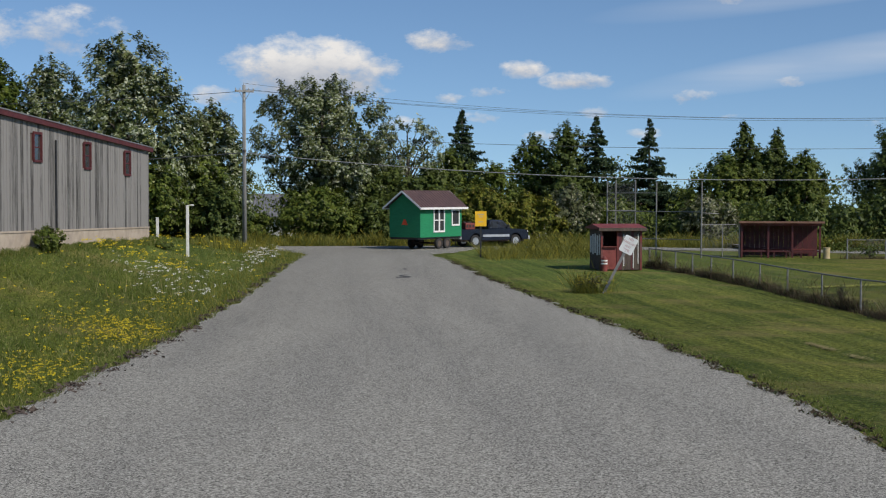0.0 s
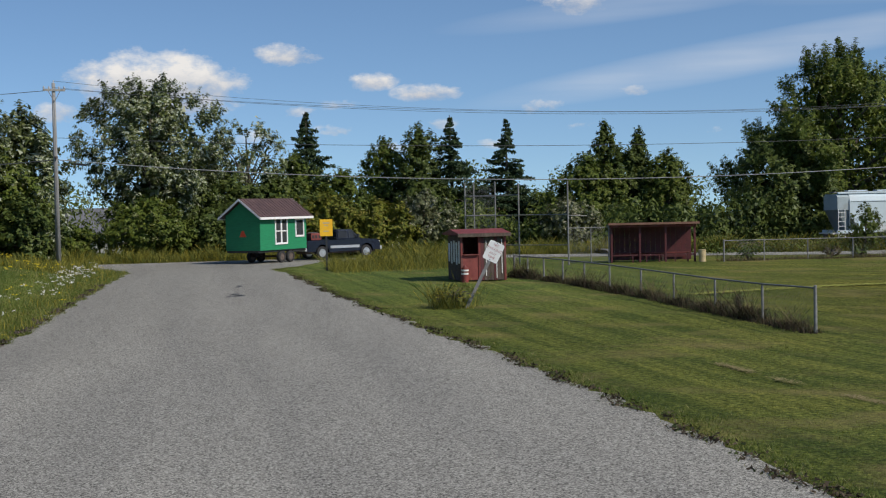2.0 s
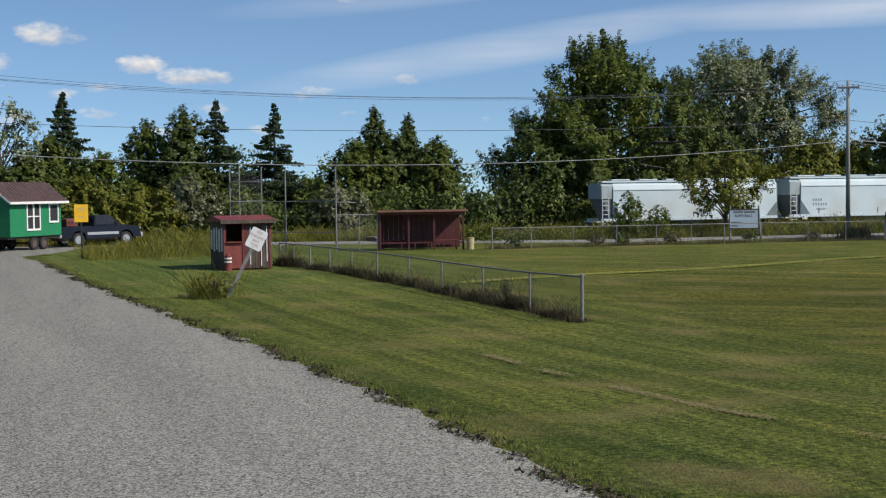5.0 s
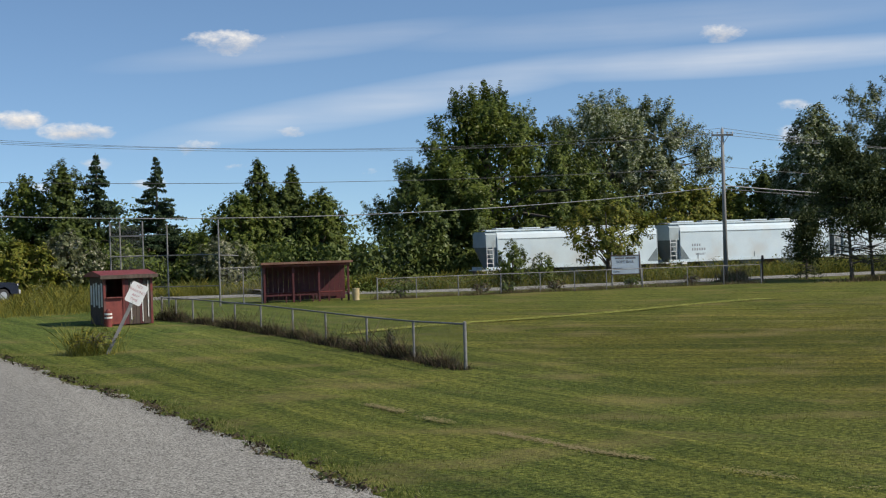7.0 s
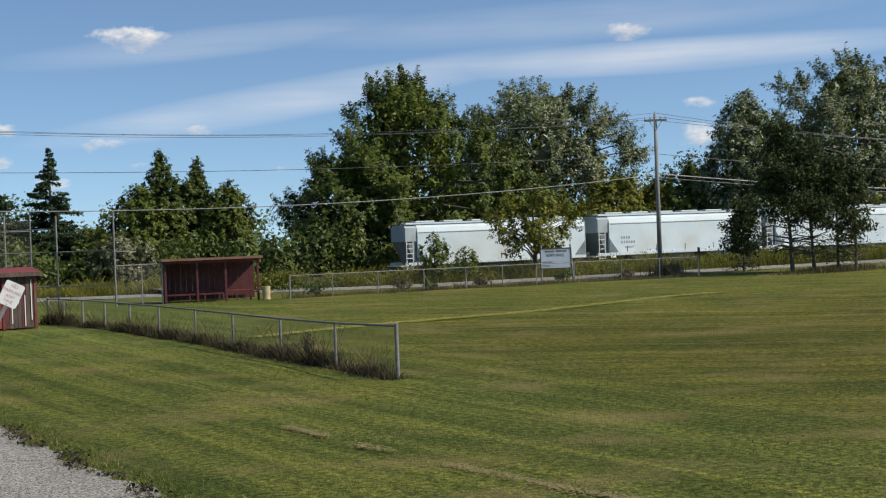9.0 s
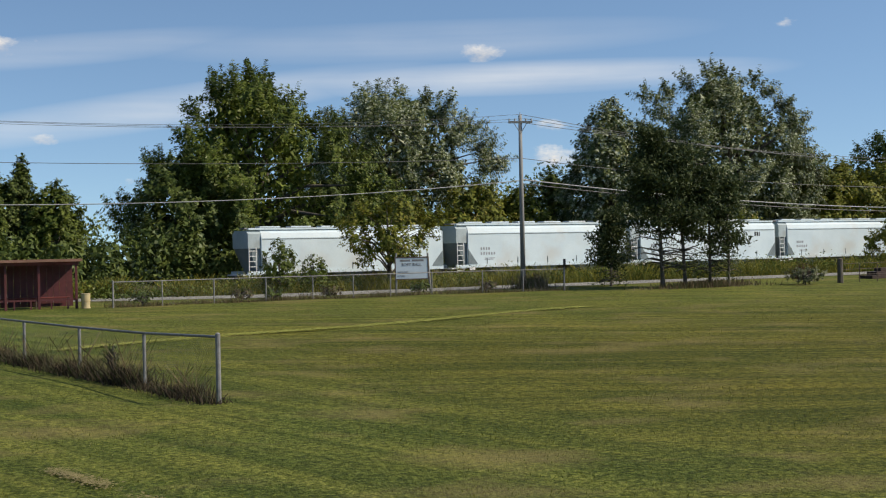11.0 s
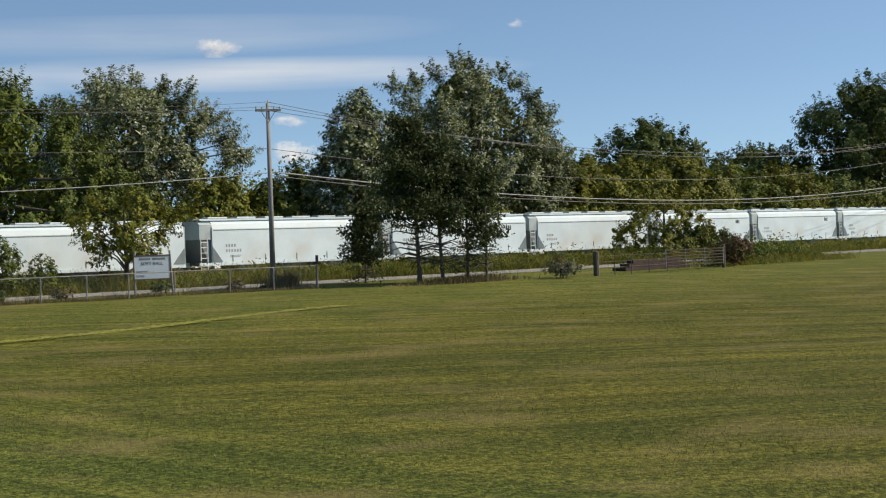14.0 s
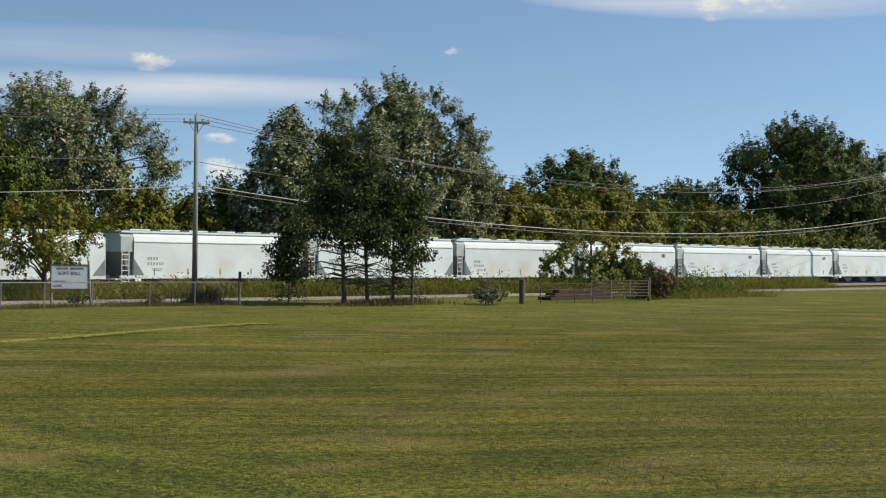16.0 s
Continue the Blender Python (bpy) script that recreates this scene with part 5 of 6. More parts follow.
def trailer_house():
    x, y = .1, 70.4
    h = root("tiny_house_trailer", pose(x, y, gz(x, y) + .06, 0, 0, 53) @ Matrix.Scale(1.06, 4), "green tiny house with a brown roof on a twin-axle trailer", "trailer house")
    L, w, z0, z1, zr = 2.15, 1.12, .72, 2.62, 3.42
    # walls in parts
    part("side_wall", boxed((-L, -w, z0), (L, -w + .08, z1)), M["green"], h)
    part("side_wall", boxed((-L, w - .08, z0), (L, w, z1)), M["green"], h)
    for xx in (-L, L):
        part("end_wall", prism([(-w + .08, z0), (w - .08, z0), (w - .08, z1), (0, zr - .06), (-w + .08, z1)], "x", xx - (.0 if xx < 0 else .08), xx + (.08 if xx < 0 else 0)), M["green"], h)
    part("floor_frame", boxed((-L - .05, -w + .1, z0 - .12), (L + 1.2 * 0 + .05, w - .1, z0)), M["black"], h)
    # roof: two slopes with standing ribs and white edges
    for sgn in (-1, 1):
        th = math.atan2(zr - z1, w)
        pts = [(0, zr), (sgn * (w + .28), zr - (w + .28) * math.tan(th)), (sgn * (w + .28), zr - (w + .28) * math.tan(th) + .06), (0, zr + .06)]
        rf = part("roof", prism(pts, "x", -L - .3, L + .3), M["roof_brown"], h)
        for k in range(17):
            xx = -L - .25 + k * (2 * L + .5) / 16
            q = [(0, zr + .06), (sgn * (w + .27), zr - (w + .27) * math.tan(th) + .06), (sgn * (w + .27), zr - (w + .27) * math.tan(th) + .085), (0, zr + .085)]
            part("rib", prism(q, "x", xx - .02, xx + .02), M["roof_brown"], rf)
        ez = zr - (w + .28) * math.tan(th)
        part("eave_trim", boxed((-L - .31, sgn * (w + .283) - .012, ez - .06), (L + .31, sgn * (w + .283) + .012, ez + .065)), M["white_trim"], h, "white eave board")
        for xx in (-L - .315, L + .315):
            q = [(0, zr - .06), (sgn * (w + .27), ez - .06), (sgn * (w + .27), ez + .06), (0, zr + .065)]
            part("gable_trim", prism(q, "x", xx - .012, xx + .012), M["white_trim"], h, "white gable board")
    # windows on the near long side
    for cx, cz, ww, hh, cols in ((-.25, 1.72, .58, .72, 2), (1.48, 1.86, .42, .5, 1)):
        fr = bmesh.new()
        for lo, hi in (((cx - ww, -w - .04, cz - hh), (cx - ww + .09, -w, cz + hh)), ((cx + ww - .09, -w - .04, cz - hh), (cx + ww, -w, cz + hh)),
                       ((cx - ww + .09, -w - .04, cz + hh - .09), (cx + ww - .09, -w, cz + hh)), ((cx - ww + .09, -w - .05, cz - hh), (cx + ww - .09, -w, cz - hh + .1))):
            box(fr, lo, hi)
        if cols == 2:
            box(fr, (cx - .06, -w - .04, cz - hh + .1), (cx + .06, -w, cz + hh - .09))
        win = part("window", fr, M["white_trim"], h, "white-framed window")
        part("pane", boxed((cx - ww + .09, -w - .012, cz - hh + .1), (cx + ww - .09, -w - .004, cz + hh - .09)), M["glass"], win)
        if cols == 2:
            for sx_ in (-1, 1):
                a, b = sorted((cx + sx_ * .06, cx + sx_ * (ww - .09)))
                part("muntin", boxed((a, -w - .03, cz - .03), (b, -w - .013, cz + .03)), M["white_trim"], win)
    # warning triangle on the back
    part("warning_triangle", prism([(-.22, 1.45), (.22, 1.45), (.06, 1.78), (-.06, 1.78)], "x", -L - .015, -L - .003), M["orange"], h, "orange warning triangle")
    # running gear
    for sgn in (-1, 1):
        for xx in (-.1, .72):
            wheel(h, xx, sgn * (w - .14), .33, .33, .2, False)
        part("fender", boxed((-.5, sgn * (w - .14) - .13, .68), (1.1, sgn * (w - .14) + .13, .71)), M["black"], h)
    part("axle", tubed((-.1, -w + .2, .33), (-.1, w - .2, .33), .04), M["iron"], h)
    part("axle", tubed((.72, -w + .2, .33), (.72, w - .2, .33), .04), M["iron"], h)
    for sgn in (-1, 1):
        part("drawbar", tubed((L - .2, sgn * .6, z0 - .08), (L + 1.3, 0, .55), .045, None, 8), M["black"], h)
    part("jack", tubed((L + 1.0, 0, .1), (L + 1.0, 0, .95), .035, None, 8), M["iron"], h)
    return h


trailer_house()


def pickup():
    x, y = 4.35, 74.3
    pm = pose(x, y, gz(x, y) + .06, 0, 0, 28) @ Matrix.Scale(1.13, 4)
    p = root("pickup_truck", pm, "dark blue pickup truck with silver lower trim hitched to a trailer", "pickup")
    L, w = 2.3, .82
    # lower body profile with wheel arches, along x: rear -L, front +L
    prof = [(-L, .42), (-L, .98), (-L + .02, 1.02), (.05, 1.02), (.05, 1.06), (1.05, 1.06), (2.0, 1.0), (2.2, .93), (2.28, .8), (2.3, .42), (1.86, .42)]
    for cx in (1.42, -1.35):
        for k in range(9):
            a = math.pi * k / 8
            prof.append((cx + .42 * math.cos(a), .38 + .42 * math.sin(a)))
        prof.append((cx - .44, .42))
    body = part("body", prism(prof, "y", -w, w, .0), M["truck"], p, "dark blue body")
    # cab
    bm = bmesh.new()
    lo = [(-.45, -w + .03, 1.04), (1.12, -w + .03, 1.04), (1.12, w - .03, 1.04), (-.45, w - .03, 1.04)]
    hi = [(-.35, -w + .14, 1.56), (.55, -w + .14, 1.56), (.55, w - .14, 1.56), (-.35, w - .14, 1.56)]
    va, vb = [bm.verts.new(v) for v in lo], [bm.verts.new(v) for v in hi]
    bm.faces.new(vb)
    bm.faces.new(va[::-1])
    for i in range(4):
        bm.faces.new((va[i], va[(i + 1) % 4], vb[(i + 1) % 4], vb[i]))
    bmesh.ops.bevel(bm, geom=bm.edges[:], offset=.04, segments=2, affect="EDGES")
    part("cab", bm, M["truck"], p)

    def pane(pts):
        bm = bmesh.new()
        bm.faces.new([bm.verts.new(v) for v in pts])
        bmesh.ops.solidify(bm, geom=bm.faces[:], thickness=.01)
        return bm
    for sgn in (-1, 1):
        yy = lambda z: sgn * (w - .018 - .11 * (z - 1.04) / .52)
        part("window", pane([(-.36, yy(1.1), 1.1), (.25, yy(1.1), 1.1), (.25, yy(1.5), 1.5), (-.3, yy(1.5), 1.5)]), M["glass"], p, "side window")
        part("window", pane([(.31, yy(1.1), 1.1), (.98, yy(1.1), 1.1), (.56, yy(1.5), 1.5), (.31, yy(1.5), 1.5)]), M["glass"], p, "side window")
        part("side_trim", boxed((-.88, sgn * w - .012 + (.0 if sgn > 0 else -.012), .58), (.95, sgn * w + .024 - (.0 if sgn > 0 else .012), .72)), M["silver"], p, "silver side strip")
        part("mirror", boxed((.78, sgn * (w + .12) - .06, 1.12), (.86, sgn * (w + .12) + .06, 1.3), .02), M["black"], p)
        part("head_light", boxed((2.22, sgn * .6 - .16, .78), (2.315, sgn * .6 + .16, .92), .015), M["lamp_clear"], p)
        part("tail_light", boxed((-L - .012, sgn * (w - .09) - .07, .68), (-L + .02, sgn * (w - .09) + .07, .96), .008), M["lamp_red"], p)
        for xx in (1.42, -1.35):
            wheel(p, xx, sgn * (w - .13), .35, .35, .24)
    part("windscreen", pane([(1.085, -w + .12, 1.1), (1.085, w - .12, 1.1), (.6, w - .2, 1.53), (.6, -w + .2, 1.53)]), M["glass"], p)
    part("rear_window", pane([(-.452, -w + .14, 1.12), (-.452, w - .14, 1.12), (-.372, w - .22, 1.5), (-.372, -w + .22, 1.5)]), M["glass"], p)
    part("bumper", boxed((-L - .14, -w + .02, .46), (-L - .002, w - .02, .62), .02), M["silver"], p, "chrome rear bumper")
    part("bumper", boxed((L + .002, -w + .02, .42), (L + .12, w - .02, .62), .02), M["silver"], p, "chrome front bumper")
    part("grille", boxed((2.27, -.4, .7), (2.312, .4, .92)), M["black"], p)
    part("chassis", boxed((-L + .1, -.5, .3), (L - .1, .5, .415)), M["iron"], p)
    part("plate", boxed((-L - .155, -.15, .48), (-L - .142, .15, .6)), M["sign_white"], p, "pale plate")
    # red equipment in the bed
    e = root("red_generator", pm @ pose(-1.45, 0, 1.03), "red boxed equipment in the truck bed", "equipment")
    part("housing", boxed((-.32, -.35, 0), (.32, .35, .36), .03), M["red_roof"], e)
    for u in (-.2, 0, .2):
        part("slot", boxed((u - .06, -.362, .1), (u + .06, -.351, .26)), M["black"], e)
    part("handle", tubed((-.28, 0, .4), (.28, 0, .4), .02, None, 8), M["black"], e)


pickup()


# ---- train of covered hopper cars ----
TRAIN = pose(34.3, 70.0, .5, 0, 0, -.8) @ Matrix.Scale(1.045, 4)


def hopper_car(group):
    """Local x along the track from the car's left end, y=0 at the near side; 12.7 m per car over couplers."""
    c = root("hopper_car", TRAIN, "pale grey-white covered hopper railway car", "railway car", group)
    L, W, b, t = 12.15, 2.1, .72, 2.86
    # rounded side body
    prof = [(.0, b), (.0, t - .42), (.06, t - .18), (.25, t), (W - .25, t), (W - .06, t - .18), (W, t - .42), (W, b)]
    part("body", prism([(u, v) for u, v in prof], "x", 1.15, L - .0), M["car_white"], c, smooth=False)
    part("end_wall", prism([(.06, 1.9), (.06, t - .2), (.3, t - .02), (W - .3, t - .02), (W - .06, t - .2), (W - .06, 1.9)], "x", .42, 1.148), M["car_shaded_end"], c, "pale car end with its shade in the colour")
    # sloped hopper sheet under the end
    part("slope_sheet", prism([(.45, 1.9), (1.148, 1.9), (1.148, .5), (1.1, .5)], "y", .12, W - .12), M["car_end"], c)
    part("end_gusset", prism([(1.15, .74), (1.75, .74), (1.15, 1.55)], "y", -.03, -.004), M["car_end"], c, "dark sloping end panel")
    part("end_gusset", prism([(L - .7, .74), (L + .02, .74), (L + .02, 1.55), (L - .02, 1.55)], "y", -.03, -.004), M["car_end"], c, "dark sloping end panel")
    part("end_wall", prism([(.06, .6), (.06, t - .2), (.3, t - .02), (W - .3, t - .02), (W - .06, t - .2), (W - .06, .6)], "x", L + .004, L + .1), M["car_shaded_end"], c, "pale car end with its shade in the colour")
    part("side_sill", boxed((.35, -.05, .56), (L + .05, .06, .717)), M["car_white"], c)
    part("side_sill", boxed((.35, W - .06, .56), (L + .05, W + .05, .717)), M["car_white"], c)
    part("roof_rail", boxed((.5, .14, t + .004), (L, .34, t + .1)), M["car_white"], c)
    part("walkway", boxed((.5, W / 2 - .35, t + .06), (L, W / 2 + .35, t + .12)), M["steel"], c)
    for k in range(6):
        part("roof_hatch", boxed((1.4 + k * 1.8, W / 2 - .3, t + .124), (2.6 + k * 1.8, W / 2 + .3, t + .2), .02), M["car_white"], c)
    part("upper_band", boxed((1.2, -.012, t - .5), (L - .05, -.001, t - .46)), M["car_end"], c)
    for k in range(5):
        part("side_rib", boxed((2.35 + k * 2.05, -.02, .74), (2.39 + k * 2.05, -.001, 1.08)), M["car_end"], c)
    # ladder with rungs
    lad = bmesh.new()
    for u in (.42, .82):
        tube(lad, (u, -.04, .3), (u, -.04, 1.95), .025, None, 6)
    for k in range(6):
        tube(lad, (.42, -.04, .42 + k * .27), (.82, -.04, .42 + k * .27), .018, None, 6)
    part("ladder", lad, M["white_trim"], c, "white ladder")
    part("platform", boxed((.1, .02, .5), (1.1, W - .02, .56)), M["white_trim"], c)
    part("brake_box", boxed((1.2, -.06, .42), (1.55, .0, .58), .01), M["white_trim"], c)
    # plain bars in place of marks
    bars(c, [(1.95 + k * .17, 2.05 + k * .17, z, .15) for z, q in ((1.5, 4), (1.24, 6)) for k in range(q)] + [(2.2, 2.9, 1.04, .035), (2.2, 2.8, .97, .035)], -.003, M["mark_grey"], "mark_bar")
    part("owner_mark", boxed((L - 1.75, -.008, 2.0), (L - 1.62, -.002, 2.26)), M["black"], c)
    part("owner_mark", boxed((L - 1.56, -.008, 2.0), (L - 1.43, -.002, 2.26)), M["black"], c)
    part("owner_mark", boxed((L - 1.37, -.008, 2.0), (L - 1.29, -.002, 2.26)), M["black"], c)
    part("centre_sill", boxed((.0, W / 2 - .2, .2), (L + .5, W / 2 + .2, .5)), M["iron"], c)
    for k in range(3):
        a = 2.4 + k * 2.9
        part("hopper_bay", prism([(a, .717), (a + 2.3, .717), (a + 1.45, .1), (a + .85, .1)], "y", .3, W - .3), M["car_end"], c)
    for bx in (1.35, L - 1.35):
        bog = part("bogie", boxed((bx - .75, .45, .14), (bx + .75, .6, .38), .03), M["iron"], c)
        part("bogie_frame", boxed((bx - .75, W - .6, .14), (bx + .75, W - .45, .38), .03), M["iron"], bog)
        for u in (-.55, .55):
            bm = tubed((bx + u, .5, .2), (bx + u, .62, .2), .24, .24, 18)
            tube(bm, (bx + u, W - .62, .2), (bx + u, W - .5, .2), .24, .24, 18)
            tube(bm, (bx + u, .5, .2), (bx + u, W - .5, .2), .06, None, 8)
            part("wheelset", bm, M["iron"], bog)
    return c


first = hopper_car("freight train of hopper cars")
for k in range(1, 10):
    copy_thing(first, TRAIN @ Matrix.Translation((12.7 * k, 0, 0)))


# ---- gate and posts at the field's end ----
def gate():
    a, b = Vector((59.6, 51.2)), Vector((71.2, 51.4))
    for p_, r_, hh, lab in ((a, .16, 1.25, "stout weathered wooden gate post"), (b, .11, 1.3, "pale wooden gate post")):
        t = root("gate_post", pose(p_.x, p_.y, gz(p_.x, p_.y) - .1), lab, "post", "gate posts")
        part("shaft", tubed((0, 0, 0), (0, 0, hh + .1), r_, r_ * .9, 9), M["bark"], t)
        part("top", tubed((0, 0, hh + .1), (0, 0, hh + .14), r_ * .9, r_ * .5, 9), M["old_wood"], t)
    x0, x1, yy = 65.6, 71.0, 51.3
    z = gz(68, yy)
    g = root("field_gate", pose(x0, yy, z), "brown metal farm gate of horizontal bars", "gate")
    for k in range(6):
        part("bar", tubed((0, 0, .28 + k * .17), (x1 - x0, 0, .28 + k * .17), .03, None, 8), M["brown_beam"], g)
    for u in (0, 1.8, 3.6, 5.4):
        part("upright", tubed((u, 0, .22), (u, 0, 1.2), .035, None, 8), M["steel"], g)
    f = root("wire_fence", pose(a.x, a.y, gz(a.x, a.y)), "sagging wire fence on thin stakes", "fence")
    for u in (1.5, 2.9, 4.4, 6.0):
        part("stake", tubed((u, 0, 0), (u, 0, .95), .025, None, 6), M["iron"], f)
    for zz in (.4, .7, 1.0):
        part("strand", tubed((0, 0, zz), (6.0, 0, zz + .02), .012, None, 5), M["iron"], f)
    st_ = root("timber_stack", pose(65.0, 53.6, gz(65, 53.6)), "stack of dark brown timbers behind the gate", "timber")
    for k in range(3):
        for j in range(4 - k):
            part("beam", boxed((.5 * k, j * .24 + .12 * k, k * .2), (6.0 - .2 * k, j * .24 + .12 * k + .22, k * .2 + .19), .012), M["brown_beam"], st_)


gate()


# ---- far houses and a tank ----
def house(x, y, w, d, h, roof, wall, label, turn=0):
    b = root("house", pose(x, y, gz(x, y), 0, 0, turn), label, "house", "houses beyond the street")
    part("wall", prism([(-d, -.5), (d, -.5), (d, h), (0, h + d * .6), (-d, h)], "x", -w, w), wall, b)
    for sgn in (-1, 1):
        part("roof", prism([(0, h + d * .6 + .02), (sgn * (d + .35), h - .2), (sgn * (d + .35), h - .08), (0, h + d * .6 + .16)], "x", -w - .3, w + .3), roof, b)
    for u in (-.55, .1, .6):
        fr = part("window", boxed((u * w - .5, -d - .05, h * .4), (u * w + .5, -d - .003, h * .8)), M["white_trim"], b)
        part("pane", boxed((u * w - .42, -d - .06, h * .4 + .08), (u * w + .42, -d - .052, h * .8 - .08)), M["glass"], fr)
    part("door", boxed((-.25 * w - .4, -d - .04, .0), (-.25 * w + .4, -d - .003, h * .8)), M["maroon"], b)
    return b


house(-15.6, 118, 5, 3.2, 1.9, M["slate"], M["house_wall"], "pale house with a grey roof beyond the trees", -20)
house(7.9, 103, 3.0, 2.2, 2.2, M["slate"], M["house_wall"], "small pale house behind the shrubs", 20)
house(24.5, 118, 3.4, 2.2, 2.6, M["house_brown"], M["house_brown"], "brown house with a low roof behind the backstop", 10)

# ---- grass, weeds and flowers ----
def blades(n, xs, ys, height, width, r, lean=.35, droop=None):
    """Upright four-cornered blades standing on the ground."""
    zs = ground_z(xs, ys)
    h = height * r.uniform(.5, 1.25, n)
    if height > .15:
        h = h * (.75 + .4 * np.sin(xs * 1.1 + 2 * np.sin(ys * .8)) * np.sin(ys * 1.7 + xs * .43) + .3 * np.sin(xs * 3.7 + ys * 2.9))
    a = r.uniform(0, 2 * math.pi, n)
    w = width * r.uniform(.6, 1.3, n)
    dx, dy = np.cos(a) * w, np.sin(a) * w
    lx, ly = r.normal(0, lean, n) * h, r.normal(0, lean, n) * h
    p = np.empty((n, 4, 3))
    p[:, 0] = np.stack([xs - dx, ys - dy, zs - .01], 1)
    p[:, 1] = np.stack([xs + dx, ys + dy, zs - .01], 1)
    p[:, 2] = np.stack([xs + lx + dx * .25, ys + ly + dy * .25, zs + h], 1)
    p[:, 3] = np.stack([xs + lx - dx * .25, ys + ly - dy * .25, zs + h * .97], 1)
    return p


def stuff(name, pts, mat, label, category):
    return tagged(new(name, quads(name, pts, mat)), label, category, kind="stuff")


r = np.random.default_rng(77)
# mown field: dense near the road, thinning out
n = 80000
ys = 6 + 50 * r.random(n) ** 1.3
xs = right_edge(ys) + .1 + 42 * r.random(n) ** 1.2
stuff("lawn_grass", blades(n, xs, ys, .026, .006, r, .9), M["lawn_blade"], "short mown grass blades on the field", "grass")
n = 24000
ys = r.uniform(4, 64, n)
xs = right_edge(ys) + r.normal(.22, .22, n) + .12 * np.sin(ys * 1.9) + .08 * np.sin(ys * 4.7)
stuff("edge_grass", blades(n, xs, ys, .055, .008, r, .8), M["meadow_blade"], "longer grass along the road edge", "grass")
# bank: rough growth
n = 120000
ys = 6 + 62 * r.random(n) ** 1.2
xs = left_edge(ys) + .15 - 13 * r.random(n) ** 1.4 + .1 * np.sin(ys * 2.3)
stuff("meadow_grass", blades(n, xs, ys, .085, .01, r, .7), M["meadow_blade"], "rough uncut grass on the bank", "grass")
n = 3500
ys = r.uniform(20, 64, n)
xs = left_edge(ys) - np.abs(r.normal(.8, .7, n)) + .1
stuff("dry_grass", blades(n, xs, ys, .26, .01, r, .4), M["gold_blade"], "dry seed heads along the bank", "grass")

n = 26000
ys = 6 + 55 * r.random(n)
xs = left_edge(ys) - .1 - 10 * r.random(n)
patch = np.sin(xs * 1.3 + ys * .5) + np.sin(ys * .9 - xs * .4) + r.normal(0, .4, n)
keep = patch > .35
stuff("meadow_tufts", blades(int(keep.sum()), xs[keep], ys[keep], .17, .012, r, .6), M["mid_leaf"], "darker taller tufts on the bank", "grass")
n = 4200
ys = 8 + 44 * r.random(n)
keep = (np.sin(ys * 2.1) + np.sin(ys * 5.3 + 1) + r.normal(0, .5, n)) > .5
ys = ys[keep]
xs = left_edge(ys) + np.abs(r.normal(0, .3, len(ys))) * (ys < 26) + r.normal(0, .1, len(ys)) - .1
c = np.stack([xs, ys, ground_z(xs, ys) + .06 + .02 * r.random(len(ys))], 1)
stuff("edge_debris", leaf_cards(c, np.tile((0, 0, 1.0), (len(ys), 1)), .07, r, .9), M["old_wood"], "dark clods and dead weeds along the road edge", "debris")


n = 5200
ys = 5 + 50 * r.random(n) ** 1.2
keep = (np.sin(ys * 1.7) + np.sin(ys * 4.9 + 2) + r.normal(0, .7, n)) > -.2
ys = ys[keep]
xs = right_edge(ys) + r.normal(-.02, .12, len(ys)) + .12 * np.sin(ys * 1.9)
c = np.stack([xs, ys, ground_z(xs, ys) + .045 + .03 * r.random(len(ys))], 1)
stuff("edge_soil", leaf_cards(c, np.tile((0, 0, 1.0), (len(ys), 1)), .05, r, .9), M["dead_blade"], "dark soil crumbs and dead grass along the road edge", "debris")
k = 9000
u = r.random(k) ** 1.15
xs = 15 + 22 * u + r.normal(0, .1, k)
ys = 39.1 + 5.1 * u + r.normal(0, .2, k) + .3 * np.sin(u * 9)
stuff("field_line", leaf_cards(np.stack([xs, ys, ground_z(xs, ys) + .03], 1), np.tile((0, 0, 1.0), (k, 1)), .05, r, 12), M["line_grass"], "yellowed strip of grass across the field", "grass")
k = 5200
u = r.random(k)
keep = np.sin(u * 31) + np.sin(u * 12 + 1) + r.normal(0, .35, k) > -.1
u = u[keep]
xs = np.interp(u, (0, .3, .62, 1), (9.4, 9.75, 10.35, 12.0)) + r.normal(0, .09, len(u))
ys = 21.2 - 13.4 * u + r.normal(0, .1, len(u))
stuff("worn_track", leaf_cards(np.stack([xs, ys, ground_z(xs, ys) + .028], 1), np.tile((0, 0, 1.0), (len(u), 1)), .032, r, 12), M["bare_track"], "worn tan streak of dead grass in the lawn", "grass")
k = 9000
u = r.random(k)
stuff("barn_grass", blades(k, -14.0 - 2.45 * u + np.abs(r.normal(0, .3, k)), 52 - 18 * u, .2, .012, r, .5), M["meadow_blade"], "longer grass along the barn wall", "grass")
broad_tree("bank_weed", -13.1, 50.2, .45, gz(-13.1, 50.2) + .32, gz(-13.1, 50.2), M["dark_leaf"], 220, "low dark weed clump on the grassy bank", size=.05, category="weeds", dens=.6)


